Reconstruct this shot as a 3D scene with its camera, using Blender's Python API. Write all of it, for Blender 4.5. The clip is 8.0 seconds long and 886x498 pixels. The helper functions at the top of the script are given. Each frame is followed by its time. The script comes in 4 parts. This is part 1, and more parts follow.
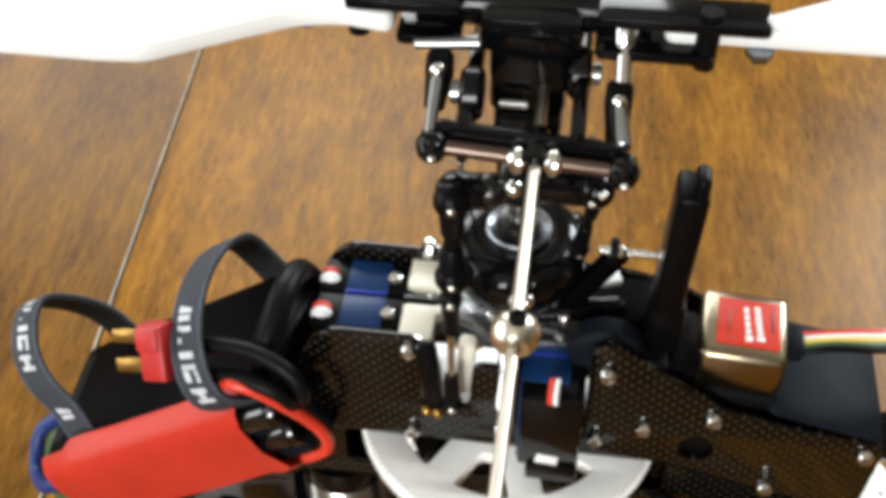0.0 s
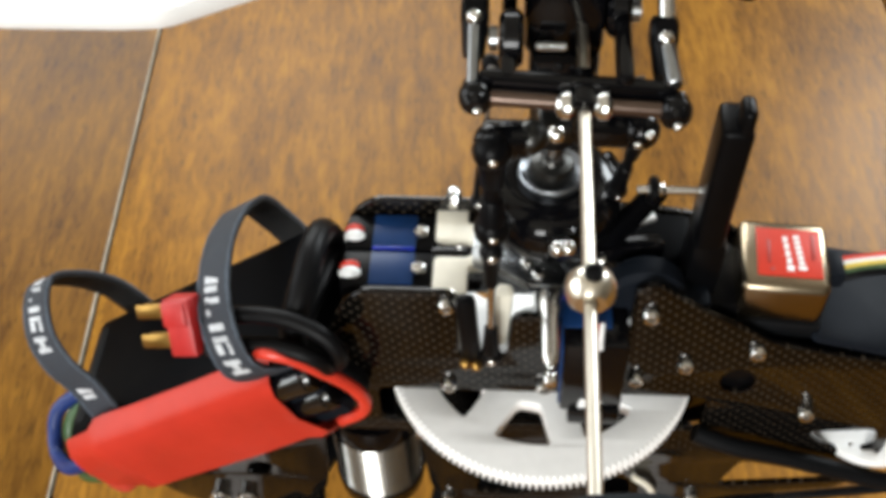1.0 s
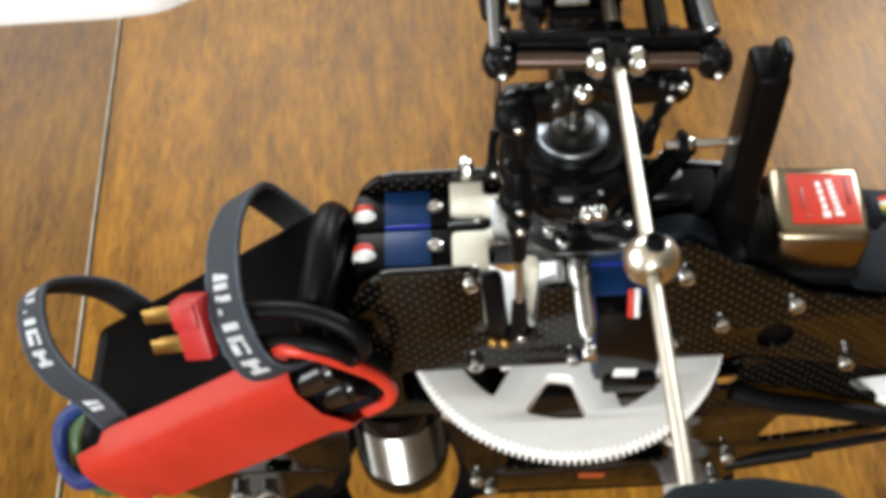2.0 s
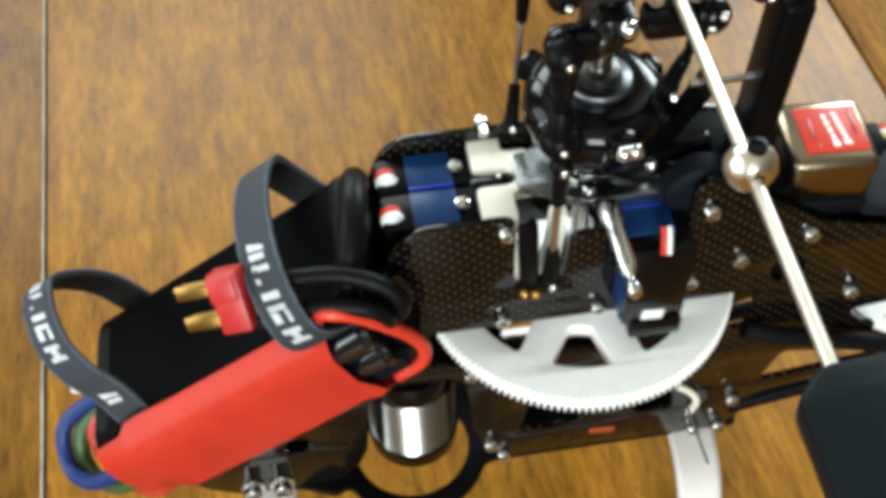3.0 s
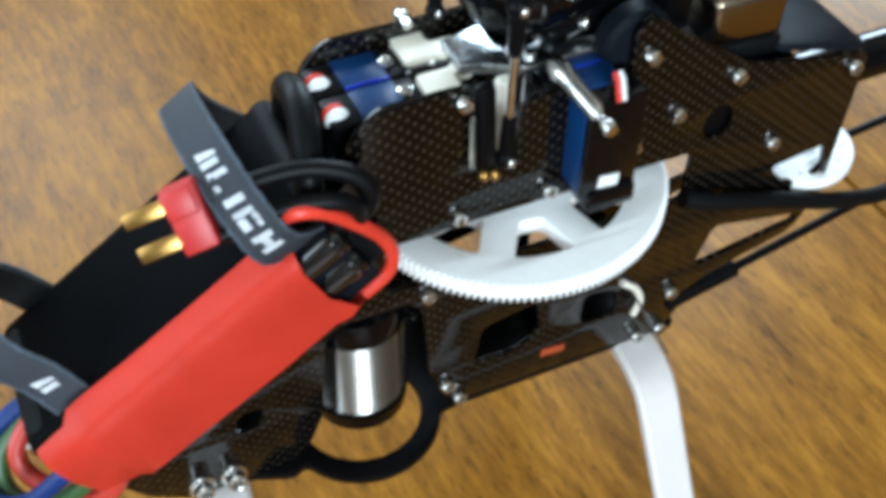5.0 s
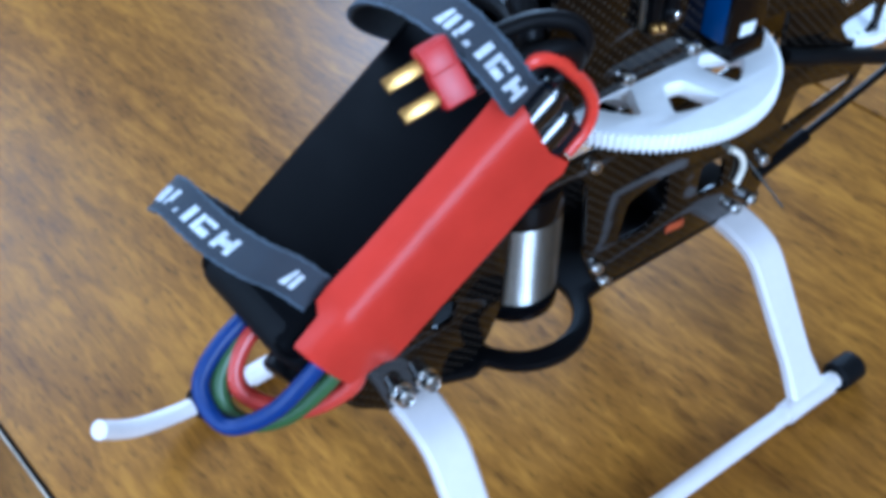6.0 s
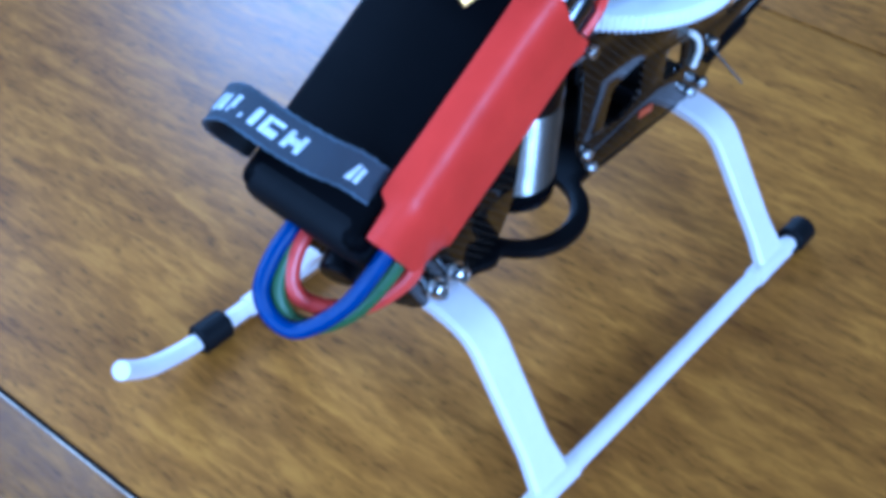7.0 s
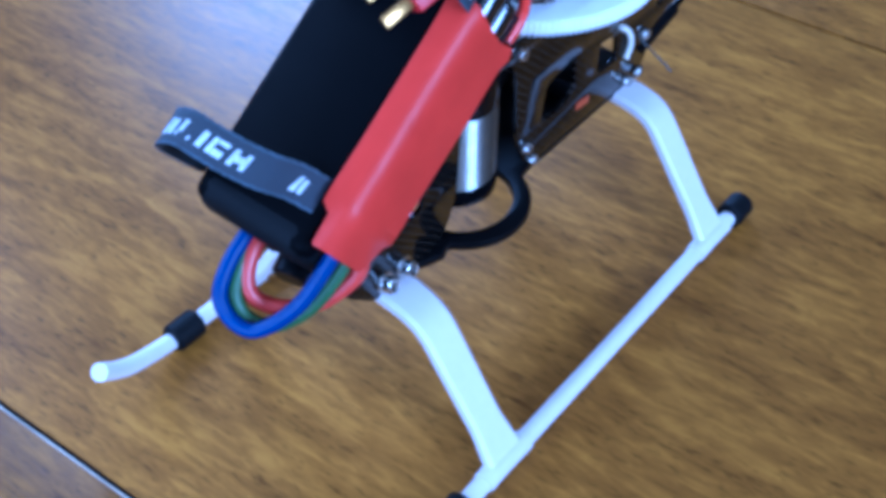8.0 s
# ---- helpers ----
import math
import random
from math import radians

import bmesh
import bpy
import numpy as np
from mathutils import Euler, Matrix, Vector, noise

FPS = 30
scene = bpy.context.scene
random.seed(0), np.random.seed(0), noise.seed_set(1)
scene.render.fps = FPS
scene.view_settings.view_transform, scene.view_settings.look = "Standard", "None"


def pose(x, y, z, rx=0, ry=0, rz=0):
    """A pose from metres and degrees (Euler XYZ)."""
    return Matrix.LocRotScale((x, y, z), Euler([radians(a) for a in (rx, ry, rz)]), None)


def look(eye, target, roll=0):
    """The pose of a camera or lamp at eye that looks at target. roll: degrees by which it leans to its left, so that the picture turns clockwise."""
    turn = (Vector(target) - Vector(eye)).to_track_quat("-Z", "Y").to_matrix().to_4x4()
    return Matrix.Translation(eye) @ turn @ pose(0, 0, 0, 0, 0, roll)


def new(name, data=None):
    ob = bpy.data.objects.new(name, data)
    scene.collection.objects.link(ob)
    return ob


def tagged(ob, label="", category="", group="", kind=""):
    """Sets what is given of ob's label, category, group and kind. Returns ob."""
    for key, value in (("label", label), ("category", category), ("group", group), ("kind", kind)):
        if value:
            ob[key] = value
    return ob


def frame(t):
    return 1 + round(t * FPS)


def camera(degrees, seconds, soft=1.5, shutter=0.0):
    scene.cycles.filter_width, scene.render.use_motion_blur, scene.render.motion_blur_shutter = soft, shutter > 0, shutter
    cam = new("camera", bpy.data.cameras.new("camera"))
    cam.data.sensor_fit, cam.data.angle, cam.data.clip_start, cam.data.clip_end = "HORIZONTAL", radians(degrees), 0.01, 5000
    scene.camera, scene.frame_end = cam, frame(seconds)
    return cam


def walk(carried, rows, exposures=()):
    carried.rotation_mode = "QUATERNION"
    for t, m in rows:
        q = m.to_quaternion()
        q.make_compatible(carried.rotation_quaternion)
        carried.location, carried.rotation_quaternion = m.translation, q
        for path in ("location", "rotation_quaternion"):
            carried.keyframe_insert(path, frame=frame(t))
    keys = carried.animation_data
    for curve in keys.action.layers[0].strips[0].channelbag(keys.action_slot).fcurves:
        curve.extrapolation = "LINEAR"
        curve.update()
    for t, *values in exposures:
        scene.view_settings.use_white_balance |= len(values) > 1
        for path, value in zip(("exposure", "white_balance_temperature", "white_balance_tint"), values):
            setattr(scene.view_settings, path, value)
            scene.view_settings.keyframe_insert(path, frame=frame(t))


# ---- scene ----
# The camera and its walk
cam = camera(41.8, 8.0, soft=4.6, shutter=0.4)
walk(cam, [
    (0.0, pose(0.0094, -0.1701, 0.3495, 42.25, 0.76, 7.80)),
    (0.5, pose(-0.0034, -0.1692, 0.3474, 40.72, 0.86, 5.25)),
    (1.0, pose(-0.0080, -0.1638, 0.3472, 38.79, 1.73, 3.23)),
    (1.5, pose(-0.0067, -0.1551, 0.3454, 36.86, 3.49, 1.74)),
    (2.0, pose(-0.0195, -0.1537, 0.3391, 36.75, 3.35, -1.50)),
    (2.2, pose(-0.0266, -0.1541, 0.3382, 36.63, 3.01, -2.99)),
    (3.3, pose(-0.0601, -0.1645, 0.3292, 38.29, 0.35, -11.11)),
    (3.5, pose(-0.0634, -0.1650, 0.3249, 39.11, -0.08, -12.86)),
    (4.0, pose(-0.0668, -0.1650, 0.3186, 40.76, -0.75, -16.25)),
    (4.2, pose(-0.0714, -0.1673, 0.3148, 41.93, -1.22, -18.18)),
    (5.3, pose(-0.1208, -0.1791, 0.2850, 44.69, 0.26, -27.10)),
    (5.5, pose(-0.1393, -0.1789, 0.2811, 45.84, 0.89, -29.42)),
    (6.0, pose(-0.1942, -0.1702, 0.2666, 47.80, -0.49, -37.76)),
    (6.5, pose(-0.2231, -0.1559, 0.2624, 46.94, -1.10, -44.38)),
    (7.0, pose(-0.2458, -0.1492, 0.2586, 46.62, -1.95, -49.10)),
    (7.5, pose(-0.2517, -0.1491, 0.2624, 45.12, -1.54, -51.78)),
    (8.0, pose(-0.2460, -0.1662, 0.2785, 45.20, -0.02, -51.15)),
], exposures=[(0.0, 0.48, 6850, 8), (1.4, 0.45, 6850, 8), (2.2, 0.53, 6800, 7), (3.5, 0.62, 6250, -5), (4.2, 0.64, 5900, -8), (5.5, 0.53, 5200, 4), (6.0, 0.45, 4400, 5), (6.5, 0.45, 3920, 8), (7.0, 0.48, 3650, 9), (7.5, 0.46, 3470, 12), (8.0, 0.44, 3560, 15)])

# World, window light and exposure
world = bpy.data.worlds.new("sky")
scene.world = world
world.use_nodes = True
wn = world.node_tree
sky = wn.nodes.new("ShaderNodeTexSky")
sky.sky_type, sky.sun_disc = "NISHITA", False
sky.sun_elevation, sky.sun_rotation = radians(38), radians(60)
wn.links.new(sky.outputs[0], wn.nodes["Background"].inputs[0])
wn.nodes["Background"].inputs[1].default_value = 0.12


def window_lamp(name, spot, target, w, h, power, colour):
    data = bpy.data.lights.new(name, "AREA")
    data.shape, data.size, data.size_y, data.energy, data.color = "RECTANGLE", w, h, power, colour
    ob = new(name, data)
    ob.matrix_world = look(spot, target)
    return ob


window_lamp("window_light", (1.30, 1.43, 1.02), (1.30, 0.0, 1.02), 0.96, 0.76, 44, (0.84, 0.92, 1.0))
window_lamp("window_light", (-0.55, 1.43, 1.02), (-0.55, 0.0, 1.02), 1.20, 0.76, 23, (0.92, 0.96, 1.0))
window_lamp("window_light", (-1.63, -0.10, 0.775), (0.0, -0.10, 0.775), 1.76, 1.31, 23, (0.94, 0.97, 1.0))
window_lamp("window_light", (-0.40, -2.18, 0.95), (-0.40, 0.0, 0.95), 0.86, 0.96, 46, (0.94, 0.97, 1.0))


# Materials
def material(name, colour, rough=0.5, metal=0.0, vary=0.12, scale=400.0, bump=0.0, spec=0.5, coat=0.0):
    """Plain surface with fine and coarse mottling of the colour and of the gloss."""
    m = bpy.data.materials.new(name)
    m.use_nodes = True
    t = m.node_tree
    b = t.nodes["Principled BSDF"]
    b.inputs["Metallic"].default_value = metal
    b.inputs["Specular IOR Level"].default_value = spec
    b.inputs["Coat Weight"].default_value = coat
    co = t.nodes.new("ShaderNodeTexCoord")
    n1, n2 = t.nodes.new("ShaderNodeTexNoise"), t.nodes.new("ShaderNodeTexNoise")
    n1.inputs["Scale"].default_value, n2.inputs["Scale"].default_value = scale, scale * 0.13
    n1.inputs["Detail"].default_value = n2.inputs["Detail"].default_value = 4
    mix = t.nodes.new("ShaderNodeMath")
    mix.operation = "ADD"
    for n in (n1, n2):
        t.links.new(co.outputs["Object"], n.inputs["Vector"])
    t.links.new(n1.outputs["Fac"], mix.inputs[0])
    t.links.new(n2.outputs["Fac"], mix.inputs[1])
    ramp = t.nodes.new("ShaderNodeMapRange")
    ramp.inputs["From Min"].default_value, ramp.inputs["From Max"].default_value = 0.7, 1.3
    ramp.inputs["To Min"].default_value, ramp.inputs["To Max"].default_value = 1 - vary, 1 + vary
    t.links.new(mix.outputs[0], ramp.inputs["Value"])
    mul = t.nodes.new("ShaderNodeVectorMath")
    mul.operation = "SCALE"
    mul.inputs[0].default_value = colour
    t.links.new(ramp.outputs[0], mul.inputs["Scale"])
    t.links.new(mul.outputs[0], b.inputs["Base Color"])
    rr = t.nodes.new("ShaderNodeMapRange")
    rr.inputs["To Min"].default_value, rr.inputs["To Max"].default_value = max(0.02, rough * 0.8), min(1.0, rough * 1.2)
    t.links.new(n2.outputs["Fac"], rr.inputs["Value"])
    t.links.new(rr.outputs[0], b.inputs["Roughness"])
    if bump:
        bp = t.nodes.new("ShaderNodeBump")
        bp.inputs["Strength"].default_value, bp.inputs["Distance"].default_value = bump, 0.0004
        t.links.new(n1.outputs["Fac"], bp.inputs["Height"])
        t.links.new(bp.outputs[0], b.inputs["Normal"])
    return m


def weave_material():
    """Glossy carbon weave: small two-tone checks under clear lacquer."""
    m = material("carbon_weave", (0.012, 0.011, 0.010), 0.09, 0.0, 0.1, spec=0.32)
    t = m.node_tree
    b = t.nodes["Principled BSDF"]
    co = [n for n in t.nodes if n.bl_idname == "ShaderNodeTexCoord"][0]
    mp = t.nodes.new("ShaderNodeMapping")
    mp.inputs["Rotation"].default_value = (0, radians(3), 0)
    t.links.new(co.outputs["Object"], mp.inputs["Vector"])
    sep = t.nodes.new("ShaderNodeSeparateXYZ")
    t.links.new(mp.outputs[0], sep.inputs[0])
    waves = []
    for axis in ("X", "Z"):
        k = t.nodes.new("ShaderNodeMath")
        k.operation, k.inputs[1].default_value = "MULTIPLY", 2 * math.pi / 0.0031
        t.links.new(sep.outputs[axis], k.inputs[0])
        s = t.nodes.new("ShaderNodeMath")
        s.operation = "SINE"
        t.links.new(k.outputs[0], s.inputs[0])
        waves.append(s)
    both = t.nodes.new("ShaderNodeMath")
    both.operation = "MULTIPLY"
    t.links.new(waves[0].outputs[0], both.inputs[0])
    t.links.new(waves[1].outputs[0], both.inputs[1])
    ramp = t.nodes.new("ShaderNodeValToRGB")
    ramp.color_ramp.elements[0].position, ramp.color_ramp.elements[0].color = 0.42, (0.0024, 0.002, 0.0018, 1)
    ramp.color_ramp.elements[1].position, ramp.color_ramp.elements[1].color = 0.92, (0.036, 0.029, 0.022, 1)
    t.links.new(both.outputs[0], ramp.inputs[0])
    t.links.new(ramp.outputs[0], b.inputs["Base Color"])
    return m


def wood_material():
    """Honey-brown veneer, its grain and dark pores along y, each leaf toned by itself."""
    m = bpy.data.materials.new("table_wood")
    m.use_nodes = True
    t = m.node_tree
    b = t.nodes["Principled BSDF"]
    co = t.nodes.new("ShaderNodeTexCoord")

    def noise_at(sx, sy, detail, rough=0.55):
        mp = t.nodes.new("ShaderNodeMapping")
        mp.inputs["Scale"].default_value = (sx, sy, 1)
        t.links.new(co.outputs["Object"], mp.inputs["Vector"])
        n = t.nodes.new("ShaderNodeTexNoise")
        n.inputs["Scale"].default_value, n.inputs["Detail"].default_value, n.inputs["Roughness"].default_value = 1.0, detail, rough
        n.inputs["Distortion"].default_value = 0.4
        t.links.new(mp.outputs[0], n.inputs["Vector"])
        return n

    broad, band, streak, pore = noise_at(24, 10, 3), noise_at(80, 15, 4, 0.6), noise_at(330, 62, 4, 0.65), noise_at(820, 150, 3, 0.55)
    ramp = t.nodes.new("ShaderNodeValToRGB")
    e = ramp.color_ramp.elements
    e[0].position, e[0].color = 0.34, (0.100, 0.0395, 0.0040, 1)
    e[1].position, e[1].color = 0.66, (0.355, 0.164, 0.0155, 1)
    mid = e.new(0.5)
    mid.color = (0.210, 0.0910, 0.0086, 1)
    add = t.nodes.new("ShaderNodeMix")
    add.data_type = "FLOAT"
    add.inputs[0].default_value = 0.46
    first = t.nodes.new("ShaderNodeMix")
    first.data_type = "FLOAT"
    first.inputs[0].default_value = 0.6
    t.links.new(broad.outputs["Fac"], first.inputs[2])
    t.links.new(band.outputs["Fac"], first.inputs[3])
    t.links.new(first.outputs[0], add.inputs[2])
    t.links.new(streak.outputs["Fac"], add.inputs[3])
    t.links.new(add.outputs[0], ramp.inputs[0])
    dark = t.nodes.new("ShaderNodeMapRange")
    dark.inputs["From Min"].default_value, dark.inputs["From Max"].default_value = 0.50, 0.62
    dark.inputs["To Min"].default_value, dark.inputs["To Max"].default_value = 0.56, 1.0
    crowd = t.nodes.new("ShaderNodeMath")
    crowd.operation, crowd.inputs[1].default_value = "MULTIPLY_ADD", 0.36
    t.links.new(band.outputs["Fac"], crowd.inputs[0])
    t.links.new(pore.outputs["Fac"], crowd.inputs[2])
    t.links.new(crowd.outputs[0], dark.inputs["Value"])
    mul = t.nodes.new("ShaderNodeVectorMath")
    mul.operation = "SCALE"
    t.links.new(ramp.outputs[0], mul.inputs[0])
    t.links.new(dark.outputs[0], mul.inputs["Scale"])
    leaf = t.nodes.new("ShaderNodeObjectInfo")
    tone = t.nodes.new("ShaderNodeVectorMath")
    tone.operation = "MULTIPLY"
    t.links.new(mul.outputs[0], tone.inputs[0])
    t.links.new(leaf.outputs["Color"], tone.inputs[1])
    t.links.new(tone.outputs[0], b.inputs["Base Color"])
    rr = t.nodes.new("ShaderNodeMapRange")
    rr.inputs["To Min"].default_value, rr.inputs["To Max"].default_value = 0.30, 0.46
    b.inputs["Specular IOR Level"].default_value = 0.14
    t.links.new(streak.outputs["Fac"], rr.inputs["Value"])
    t.links.new(rr.outputs[0], b.inputs["Roughness"])
    bp = t.nodes.new("ShaderNodeBump")
    bp.inputs["Strength"].default_value, bp.inputs["Distance"].default_value = 0.25, 0.0003
    t.links.new(pore.outputs["Fac"], bp.inputs["Height"])
    t.links.new(bp.outputs[0], b.inputs["Normal"])
    return m


WOOD, CARBON = wood_material(), weave_material()
STEEL_HOOPS = material("turned_motor_steel", (0.36, 0.35, 0.33), 0.24, 1.0, 0.06)
BLACK = material("black_plastic", (0.0026, 0.0026, 0.0031), 0.34, bump=0.05, spec=0.08)
BLACK_GLOSS = material("black_anodised", (0.0022, 0.0022, 0.0028), 0.12, 0.0, spec=0.22)
BATTERY = material("black_film", (0.0012, 0.0013, 0.0018), 0.5, spec=0.025, bump=0.08, scale=900)
RUBBER = material("black_rubber", (0.0028, 0.0032, 0.0040), 0.6, spec=0.12, bump=0.1, scale=900)
WIRE_BLACK = material("black_silicone", (0.0034, 0.0034, 0.0040), 0.45, spec=0.12)
WHITE = material("white_nylon", (0.66, 0.615, 0.60), 0.42, vary=0.03)
GEAR_WHITE = material("white_gear_nylon", (0.94, 0.94, 0.94), 0.45, vary=0.03)
BLADE_WHITE = material("white_blade", (0.82, 0.82, 0.82), 0.30, vary=0.02)
WEIGHT = material("satin_brass_weight", (0.72, 0.67, 0.58), 0.30, 1.0, 0.05)
CAPACITOR = material("black_capacitor_sleeve", (0.003, 0.003, 0.004), 0.12, spec=1.0)
MARK_RED = material("dull_orange_red_mark", (0.33, 0.055, 0.012), 0.5)
CHROME = material("bright_steel", (0.66, 0.65, 0.63), 0.2, 1.0, 0.05)
ALU = material("brushed_aluminium", (0.27, 0.285, 0.31), 0.36, 1.0, 0.06, bump=0.04)
DULL = material("dull_grey_metal", (0.055, 0.055, 0.053), 0.35, 1.0, 0.08)
IVORY = material("ivory_plastic", (0.80, 0.76, 0.65), 0.42, vary=0.04)
BRONZE = material("bronze_anodised", (0.27, 0.22, 0.155), 0.26, 1.0, 0.06)
ROSE = material("rose_anodised", (0.15, 0.108, 0.09), 0.30, 1.0, 0.05)
RED_FILM = material("red_shrink_film", (0.44, 0.030, 0.017), 0.36, vary=0.10, scale=110, bump=0.8, spec=0.16)
RED_PLASTIC = material("red_plastic", (0.40, 0.016, 0.016), 0.42)
RED_WIRE = material("red_silicone", (0.62, 0.04, 0.022), 0.34)
ORANGE_RED = material("orange_red_silicone", (0.42, 0.036, 0.024), 0.36)
BLUE_WIRE = material("blue_silicone", (0.008, 0.026, 0.130), 0.42, spec=0.3)
GREEN_WIRE = material("green_silicone", (0.036, 0.085, 0.026), 0.4)
BLUE_LABEL = material("navy_label", (0.006, 0.032, 0.115), 0.34, spec=0.2)
BLUE_CASE = material("bright_blue_edge", (0.01, 0.03, 0.45), 0.3)
RED_LABEL = material("red_label", (0.55, 0.040, 0.022), 0.45, vary=0.06, spec=0.2)
DARK_RED = material("dark_red_print", (0.30, 0.02, 0.015), 0.4)
GOLD = material("gold_contact", (0.36, 0.21, 0.06), 0.30, 1.0, 0.06)
STRAP = material("slate_webbing", (0.021, 0.026, 0.036), 0.75, vary=0.22, scale=2600, bump=0.5)
STRAP_IN = material("dark_loop_pile", (0.0028, 0.003, 0.004), 0.85, vary=0.3, scale=2600, bump=0.5)
STEEL_ROD = material("ground_steel_rod", (0.70, 0.66, 0.58), 0.36, 1.0, 0.06)
BLUED = material("blue_grey_aluminium", (0.44, 0.46, 0.48), 0.26, 1.0, 0.08, bump=0.04)
GREY_LINK = material("grey_link_metal", (0.30, 0.31, 0.32), 0.3, 1.0, 0.08)
WORN = material("worn_webbing_edge", (0.055, 0.07, 0.092), 0.85, vary=0.5, scale=1500, bump=0.6)
STRAP_PRINT = material("worn_white_print", (0.50, 0.52, 0.55), 0.7, vary=0.3, scale=1500)
PRINT = material("white_print", (0.82, 0.83, 0.84), 0.6, vary=0.05)
PADDLE = material("dark_green_grey_plastic", (0.0040, 0.0065, 0.0080), 0.45, spec=0.08)
SLATE = material("slate_gloss_plate", (0.007, 0.009, 0.013), 0.5, spec=0.05)
WALL = material("tan_paint", (0.17, 0.14, 0.10), 0.8, vary=0.03, scale=30)
CEIL = material("ceiling_paint", (0.34, 0.31, 0.26), 0.85, vary=0.02, scale=30)
FLOOR = material("beige_carpet", (0.36, 0.31, 0.25), 0.95, vary=0.15, scale=300, bump=0.4)
SEAM = material("pale_edge_strip", (0.46, 0.40, 0.31), 0.7, vary=0.35, scale=160)
YELLOW_WIRE = material("yellow_wire", (0.75, 0.55, 0.10), 0.4)


# Mesh helpers, in millimetres
MM = 0.001


def part(name, bm, mat, parent=None, label="", angle=40):
    bmesh.ops.scale(bm, vec=(MM, MM, MM), verts=bm.verts)
    bmesh.ops.recalc_face_normals(bm, faces=bm.faces)
    me = bpy.data.meshes.new(name)
    for f in bm.faces:
        f.smooth = True
    bm.to_mesh(me)
    bm.free()
    me.set_sharp_from_angle(angle=radians(angle))
    me.materials.append(mat)
    ob = new(name, me)
    if parent is not None:
        ob.parent = parent
        ob.matrix_parent_inverse = parent.matrix_world.inverted()
    if label:
        tagged(ob, label)
    return ob


def thing(name, spot, label, category, group="", kind=""):
    ob = new(name)
    ob.empty_display_size = 0.01
    ob.matrix_world = Matrix.Translation(Vector(spot) * MM)
    bpy.context.view_layer.update()
    return tagged(ob, label, category, group, kind)


def again(ob, spot, turn=None, parent=None):
    """The same mesh as a further object of its own, moved by spot (mm)."""
    o = new(ob.name.split(".")[0], ob.data)
    o.parent = parent or ob.parent
    o.matrix_parent_inverse = o.parent.matrix_world.inverted()
    o.matrix_world = Matrix.Translation(Vector(spot) * MM) @ (turn or Matrix())
    return o


def rbox(bm, c, s, bev=0.6, m=None, seg=2):
    r = bmesh.ops.create_cube(bm, size=1.0, matrix=Matrix.Diagonal((*s, 1)))
    vs = r["verts"]
    if bev:
        es = list({e for v in vs for e in v.link_edges})
        out = bmesh.ops.bevel(bm, geom=es, offset=min(bev, min(s) * 0.45), segments=seg, affect="EDGES", profile=0.5)
        vs = list({v for f in out["faces"] for v in f.verts} | {v for v in vs if v.is_valid})
    bmesh.ops.transform(bm, matrix=Matrix.Translation(c) @ (m or Matrix()), verts=vs)
    return vs


def axis_frame(a, b):
    d = (Vector(b) - Vector(a))
    return Matrix.Translation(a) @ d.to_track_quat("Z", "Y").to_matrix().to_4x4(), d.length


def lathe(bm, prof, m=None, seg=24):
    """Turns the profile of (radius, height) round z; ends on the axis are closed."""
    rings = []
    for r, z in prof:
        if r < 1e-4:
            rings.append([bm.verts.new((m or Matrix()) @ Vector((0, 0, z)))])
        else:
            rings.append([bm.verts.new((m or Matrix()) @ Vector((r * math.cos(2 * math.pi * k / seg), r * math.sin(2 * math.pi * k / seg), z))) for k in range(seg)])
    for a, b in zip(rings, rings[1:]):
        for k in range(seg):
            l = (k + 1) % seg
            if len(a) == 1 and len(b) > 1:
                bm.faces.new((a[0], b[l], b[k]))
            elif len(b) == 1 and len(a) > 1:
                bm.faces.new((a[k], a[l], b[0]))
            elif len(a) > 1:
                bm.faces.new((a[k], a[l], b[l], b[k]))


def rod(bm, a, b, r, r2=None, seg=16, bev=0.25):
    m, n = axis_frame(a, b)
    r2 = r if r2 is None else r2
    e = min(bev, r * 0.4, r2 * 0.4, n * 0.3)
    lathe(bm, [(0, 0), (r - e, 0), (r, e), (r2, n - e), (r2 - e, n), (0, n)], m, seg)


def ball(bm, c, r, seg=16):
    lathe(bm, [(r * math.sin(math.pi * k / 10) if 0 < k < 10 else 0, -r * math.cos(math.pi * k / 10)) for k in range(11)], Matrix.Translation(c), seg)


def spline(pts, steps=8):
    pts = [Vector(p) for p in pts]
    ext = [2 * pts[0] - pts[1]] + pts + [2 * pts[-1] - pts[-2]]
    out = []
    for i in range(1, len(ext) - 2):
        p0, p1, p2, p3 = ext[i - 1:i + 3]
        for k in range(steps):
            t = k / steps
            out.append(0.5 * (2 * p1 + (p2 - p0) * t + (2 * p0 - 5 * p1 + 4 * p2 - p3) * t * t + (3 * p1 - p0 - 3 * p2 + p3) * t ** 3))
    return out + [pts[-1]]


